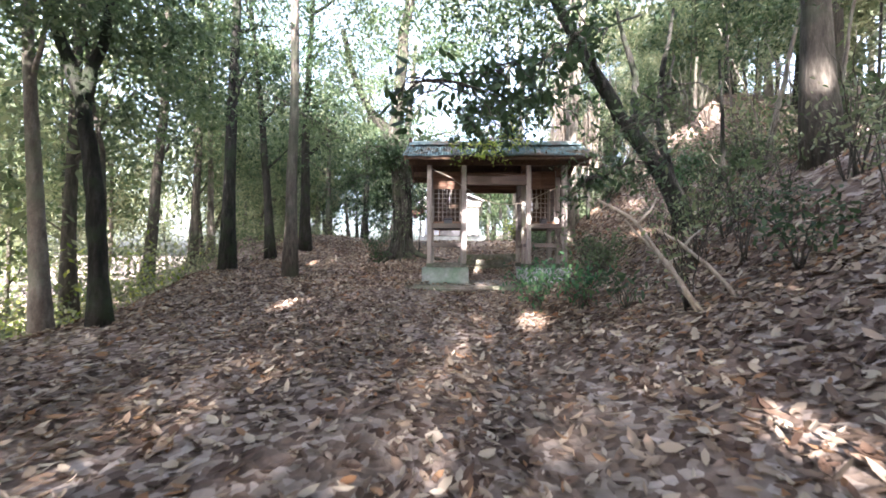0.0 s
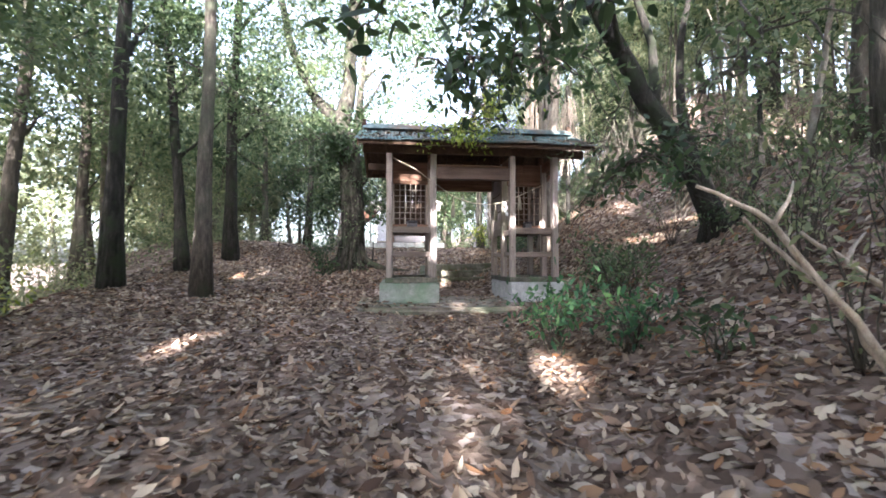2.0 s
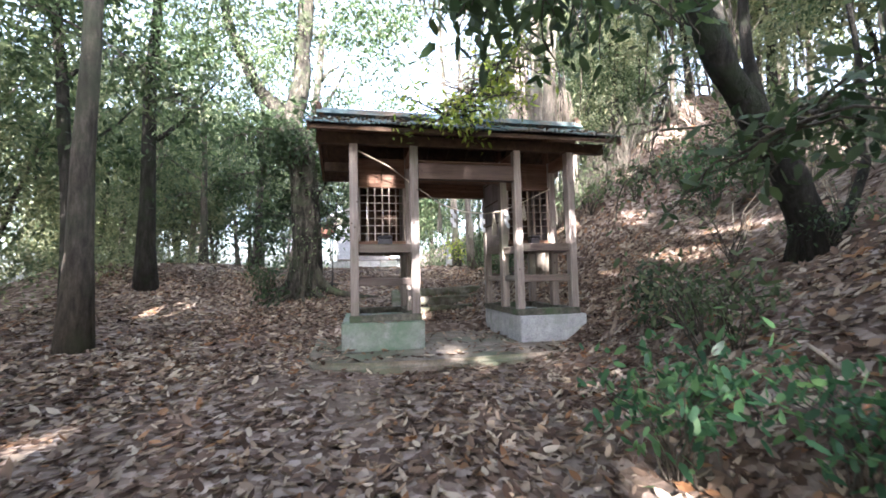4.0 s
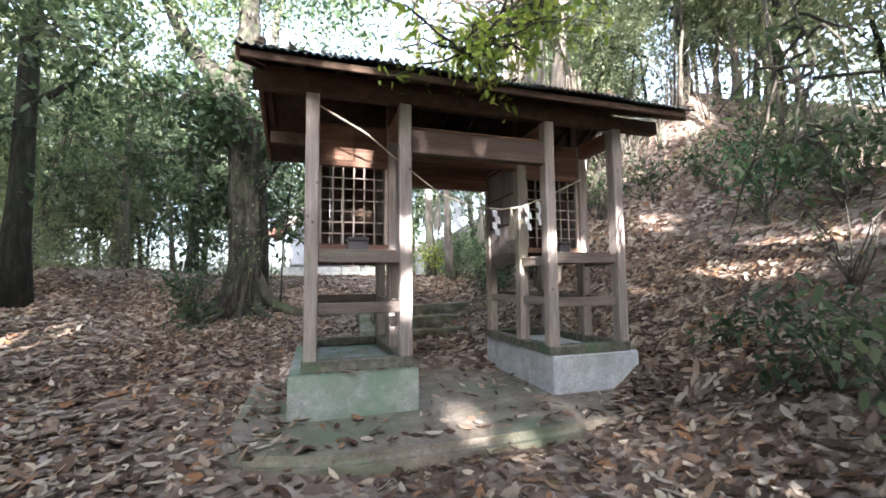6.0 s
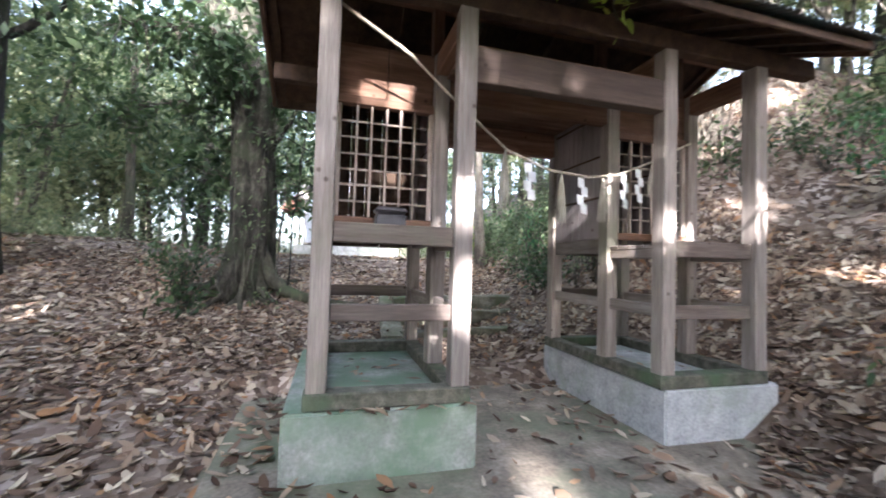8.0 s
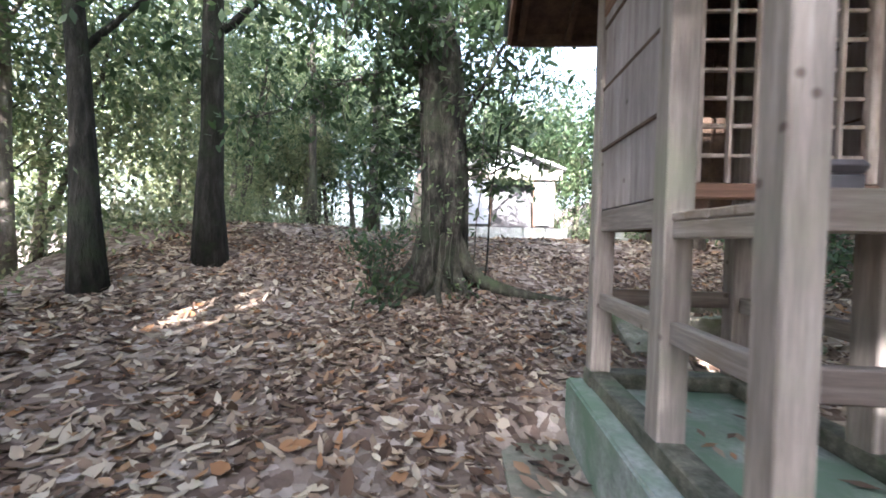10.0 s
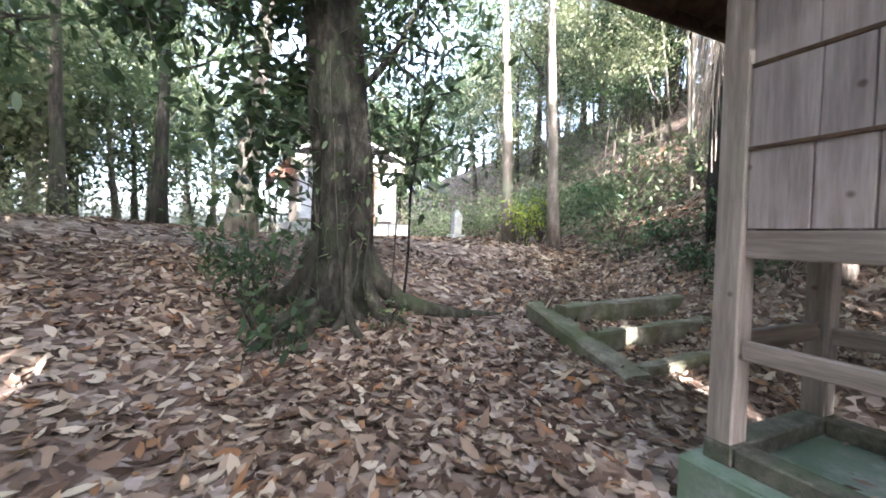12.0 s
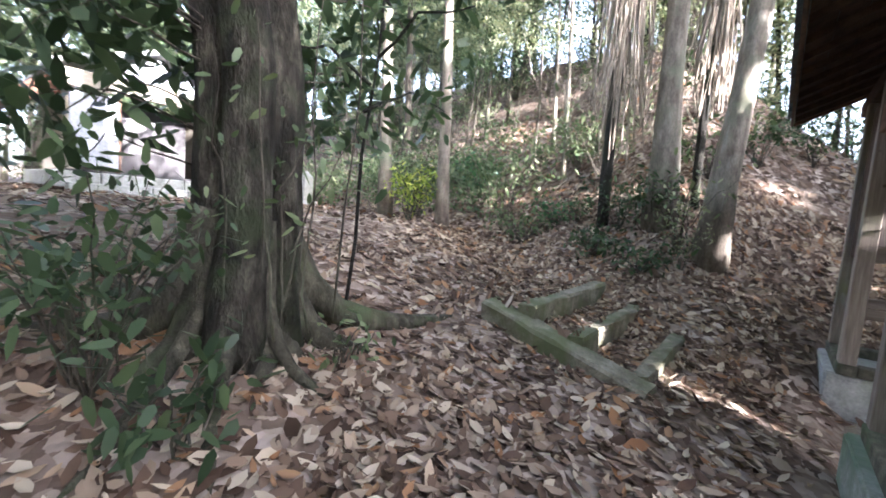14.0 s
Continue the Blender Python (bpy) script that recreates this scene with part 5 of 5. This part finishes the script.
# unseen low trees added behind the start of the walk to shade the ground
for i, (x, y) in enumerate(((1.9, -4.6), (3.4, -6.0), (0.6, -9.5), (-1.9, -10.5))):
    upright(x, y, 0.09, 5.0 + 0.15 * abs(y), (0.2, 0.2), M_BARK, "dark", 5, 0.25, 0.95, "unseen bushy evergreen tree added to shade the near ground", 1200 + i)

# unseen tall trees added behind, whose crowns shade the gate
for x, y, hgt, lean in ((-6.4, -5.5, 9, 0.2), (-0.7, -4.4, 9, 0.1), (-2.4, -3.4, 10, 0.9), (2.6, -3.0, 10, -0.8), (0.9, -6.2, 10, 0.4)):
    upright(x, y, 0.2, hgt, (lean, 0.4), M_BARK, "dark", 7, 0.55, 1.05, "unseen tall evergreen tree added to shade the gate", int(900 + 10 * y))

# understorey trees below the path edge
for i in range(20):
    y = br.uniform(5, 30)
    x = -float(np.interp(y, [0, 12, 20, 36], [6.6, 7.0, 7.6, 4.0])) - br.uniform(0, 9)
    # pale kinds here as well, so leaf colour supplies the brightness
    upright(x, y, br.uniform(0.05, 0.1), br.uniform(4.5, 8.5), (br.normal() * 0.6, br.normal() * 0.3), M_BARK, ("mid", "pale", "pale")[i % 3], 4, 0.3, br.uniform(0.7, 1.05), "small bushy understorey tree below the path", 700 + i)

# the dense wood that closes the view beyond the hall
for i in range(24):
    x, y = br.uniform(-17, 13), br.uniform(27.8, 40)
    upright(x, y, br.uniform(0.07, 0.16), br.uniform(4.0, 6.5) + 0.12 * (y - 27), (br.normal() * 0.5, br.normal() * 0.3), M_BARK if i % 2 else M_BARK_PALE, ("pale", "mid", "pale", "dark")[i % 4] if x > 0 else ("dark", "mid", "pale")[i % 3], 4, 0.25, br.uniform(0.8, 1.2), "bushy evergreen tree closing the wood", 800 + i)

# the wood above the bank
for i in range(24):
    y = br.uniform(7, 32)
    x = float(np.interp(y, TOE_Y, TOE_X)) + br.uniform(6.5, 14)
    upright(x, y, br.uniform(0.06, 0.15), br.uniform(5, 10), (br.normal() * 0.5, br.normal() * 0.4), (M_BARK, M_BARK_DARK, M_BARK_PALE)[i % 3], ("mid", "pale", "pale")[i % 3], 4, 0.3, br.uniform(0.7, 1.1),
            "forest tree in the wood above the bank", 1000 + i)

# thin stems on the bank
for i in range(44):
    y = br.uniform(3, 27)
    x = float(np.interp(y, TOE_Y, TOE_X)) + br.uniform(2.6, 8.5)
    if 4 < y < 11.5 and x < 5.6:
        continue
    upright(x, y, br.uniform(0.025, 0.06), br.uniform(4, 8), (br.normal() * 0.6, br.normal() * 0.4), M_BARK if i % 3 else M_BARK_PALE, ("pale", "mid", "dark", "pale")[i % 4], 2, 0.45, br.uniform(0.45, 0.8),
            "thin sapling with a sparse leafy top on the bank", 500 + i)

# thickets between and beyond the trees
def thicket(name, centres, size, per, leaf, material, label, seed):
    r = np.random.default_rng(seed)
    pts = []
    for x, y in centres:
        z = ground_at(x, y)
        n = int(per * r.uniform(0.6, 1.4))
        e = r.normal(size=(n, 3)) * (size * r.uniform(0.5, 1.1))
        h = size * r.uniform(0.7, 1.6)
        e[:, 2] = np.abs(e[:, 2]) * h / size
        e += np.array((x, y, z + 0.05))
        pts.append(e)
    me = quads(name, leaves_at(np.concatenate(pts), leaf, 0.45, 0.2, 0.25, seed))
    return tagged(link_mesh(name, me, material), label, "undergrowth", kind="stuff")


def ring(n, seed, test):
    r, out = np.random.default_rng(seed), []
    while len(out) < n:
        x, y = r.uniform(-26, 24), r.uniform(-14, 48)
        if test(x, y):
            out.append((x, y))
    return out


thicket("undergrowth_far", ring(130, 1, lambda x, y: (x < -7.2 or y > 28 or y < -8) and not (-3 < x < 4 and y < 29)), 0.9, 150, 0.15, M_LEAF_MID, "tangled green undergrowth between the trees", 1)
thicket("undergrowth_pale", ring(120, 2, lambda x, y: (x < -7.0 or y > 27) and not (-3 < x < 4 and y < 29)), 0.65, 120, 0.14, M_LEAF_PALE, "pale green undergrowth between the trees", 2)
thicket("bank_undergrowth", ring(230, 3, lambda x, y: x > 7.2 + 0.2 * max(y - 8, 0) and y < 40), 1.0, 170, 0.14, M_LEAF_PALE, "thin pale-green undergrowth on the bank top", 3)
thicket("terrace_undergrowth", ring(50, 4, lambda x, y: 4.6 < x < 7 and 15.5 < y < 30 or (3.5 < x < 7 and 25 < y < 30)), 0.7, 190, 0.13, M_LEAF_MID, "green undergrowth at the foot of the bank", 4)
thicket("edge_undergrowth", ring(95, 5, lambda x, y: -9.5 < x < -6.3 and 5 < y < 26), 0.6, 120, 0.11, M_LEAF_PALE, "pale undergrowth below the path edge", 5)

thicket("slope_undergrowth", ring(70, 6, lambda x, y: -17 < x < -7.2 and 1 < y < 14), 0.8, 150, 0.13, M_LEAF_YELLOW, "sunlit yellow-green undergrowth on the falling slope", 6)

# leaves are missing where the gaps in the canopy are
def open_gaps():
    for ob in list(scene.objects):
        if ob.type != "MESH" or ob.name.split(".")[0] not in ("crown", "foliage", "undergrowth_far", "undergrowth_pale", "bank_undergrowth", "slope_undergrowth"):
            continue
        m = ob.matrix_basis if ob.parent is None else ob.parent.matrix_basis @ ob.matrix_parent_inverse @ ob.matrix_basis
        me, M = ob.data, np.array(m)
        reach = 4.0 * max(m.to_scale()) if ob.name.startswith("crown") else 99.0
        cut = None
        for spot, wide in SUN_GAPS:
            away = np.array(m.translation - Vector(spot))
            if np.linalg.norm(away - np.array(SUN_WAY) * (away @ np.array(SUN_WAY))) > reach + wide:
                continue
            if cut is None:
                co = np.empty(len(me.vertices) * 3, np.float32)
                me.vertices.foreach_get("co", co)
                six = ob.name.startswith("foliage")
                quad = (co.reshape(-1, 3) @ M[:3, :3].T + M[:3, 3]).reshape(-1, 6 if six else 4, 3)
                mid, cut = quad.mean(1), np.zeros(len(quad), bool)
            off = mid - np.array(spot)
            along = -(off @ np.array(SUN_WAY))
            side = np.linalg.norm(off + along[:, None] * np.array(SUN_WAY), axis=1)
            cut |= (along > 0.5) & (side < wide)
        if cut is not None and cut.any():
            kept = leaf_pairs(me.name, co.reshape(-1, 6, 3)[~cut]) if six else quads(me.name, co.reshape(-1, 4, 3)[~cut])
            kept.materials.append(me.materials[0])
            ob.data = kept


open_gaps()

# ---- fallen leaves ----
def litter(name, n, x0, x1, y0, y1, length, seed, lift=0.006):
    r = np.random.default_rng(seed)
    m = int(n * 2.4)
    x, y = r.uniform(x0, x1, m), r.uniform(y0, y1, m)
    thin = 0.5 + 0.5 * np.sin(1.3 * x + 0.9 * np.sin(1.1 * y)) * np.sin(0.9 * y + 1.7 * np.sin(0.8 * x))
    keep = r.random(m) < 0.22 + 0.55 * thin + 0.3 * (x > 1.5)
    block_ = (np.abs(x - 0.04) < 0.6) & (y > 10.7) & (y < 12.5) | (np.abs(x - 2.54) < 0.57) & (y > 10.7) & (y < 12.5)
    slabby = (x > -0.95) & (x < 3.1) & (y > 10.0) & (y < 12.7) & (x - 1.9 < (y - 9.9) * 1.1)
    keep &= ~block_ & (~slabby | (r.random(m) < 0.16 + 0.45 * (x < -0.55) + 0.35 * (y < 10.22)))
    x, y = x[keep][:n], y[keep][:n]
    on_slab = (x > -0.9) & (x < 3.1) & (y > 10.05) & (y < 12.7)
    z = np.where(on_slab, np.maximum(lie(x, y), 0.717), lie(x, y))
    C = np.stack([x, y, z + lift + r.random(len(x)) * 0.022], -1)
    ex = 0.05
    slope = np.stack([(lie(x + ex, y) - lie(x - ex, y)) / (2 * ex), (lie(x, y + ex) - lie(x, y - ex)) / (2 * ex)], -1)
    slope[on_slab] = 0
    a = r.uniform(0, 2 * np.pi, len(x))
    d = np.stack([np.cos(a), np.sin(a)], -1)
    L = length * (1 + 0.55 * r.uniform(-1, 1, len(x)))
    W = L * r.uniform(0.24, 0.48, len(x)) * 0.5
    s = np.stack([-d[:, 1], d[:, 0]], -1)
    tilt, roll_, cup = r.normal(size=len(x)) * 0.2, r.normal(size=len(x)) * 0.3, r.uniform(-0.016, 0.028, len(x))
    spring = np.where(r.random(len(x)) < 0.22, np.abs(r.normal(size=len(x))) * 0.4, 0)

    def at(along, across, up):
        p = d * along[:, None] + s * across[:, None]
        zz = (p * slope).sum(1) + (tilt + spring) * along + roll_ * across + up
        return C + np.stack([p[:, 0], p[:, 1], zz], -1)

    zero = np.zeros(len(x))
    tip, tail = at(L * 0.5, zero, cup), at(-L * 0.5, zero, cup)
    l1, l2 = at(L * 0.18, W, cup * 0.6), at(-L * 0.2, W * 0.92, cup * 0.6)
    r1, r2 = at(L * 0.18, -W, cup * 0.6), at(-L * 0.2, -W * 0.92, cup * 0.6)
    m1, m2 = at(L * 0.18, zero, zero), at(-L * 0.2, zero, zero)
    n_ = len(x)
    V = np.stack([tail, r2, r1, tip, l1, l2, m1, m2], 1).reshape(-1, 3)
    o = np.arange(n_)[:, None] * 8
    quad = np.concatenate([o + np.array(q) for q in ((0, 1, 2, 7), (7, 2, 3, 6), (0, 7, 5, 5), (7, 6, 4, 5), (6, 3, 4, 4))], 0)
    me = bpy.data.meshes.new(name)
    tris = np.concatenate([o + np.array(q) for q in ((0, 1, 7), (1, 2, 7), (7, 2, 6), (2, 3, 6), (0, 7, 5), (7, 4, 5), (7, 6, 4), (6, 3, 4))], 0).astype(np.int32)
    me.vertices.add(len(V))
    me.vertices.foreach_set("co", V.astype(np.float32).ravel())
    me.loops.add(tris.size)
    me.loops.foreach_set("vertex_index", tris.ravel())
    me.polygons.add(len(tris))
    me.polygons.foreach_set("loop_start", np.arange(0, tris.size, 3, dtype=np.int32))
    me.update(calc_edges=True)
    return tagged(link_mesh(name, me, M_LITTER), "curled pale brown fallen leaves covering the ground", "leaves", kind="stuff")


litter("fallen_leaves", 29000, -6.0, 4.6, 0.2, 10.0, 0.094, 1)
litter("fallen_leaves", 30000, -6.5, 5.5, 10.0, 17.5, 0.104, 2)
litter("fallen_leaves", 12000, -8, 9, 17.5, 27, 0.14, 3)
litter("fallen_leaves", 9000, 4.5, 11, 0.5, 17.5, 0.13, 4)


def litter_flat(n, spots, seed):
    """A few leaves lying on level tops: spots of (x0, x1, y0, y1, z)."""
    r = np.random.default_rng(seed)
    C = []
    for x0, x1, y0, y1, z in spots:
        C.append(np.stack([r.uniform(x0, x1, n), r.uniform(y0, y1, n), np.full(n, z) + r.random(n) * 0.008], -1))
    me = quads("strewn_leaves", leaves_at(np.concatenate(C), 0.10, 0.42, 0.0, 0.2, seed, 0.35, 0.93))
    return tagged(link_mesh("strewn_leaves", me, M_LITTER), "dry brown leaves strewn on concrete and steps", "leaves", kind="stuff")


litter_flat(26, ((-0.25, 0.40, 10.92, 12.2, TOP + 0.006), (2.14, 2.8, 10.92, 12.2, TOP + 0.006), (-0.5, 0.58, 10.76, 10.77, TOP + 0.006)), 1)
litter_flat(60, ((0.75, 2.4, 13.75, 14.05, 1.06), (0.75, 2.4, 14.25, 14.55, 1.235), (0.75, 2.4, 14.75, 15.3, 1.40)), 2)
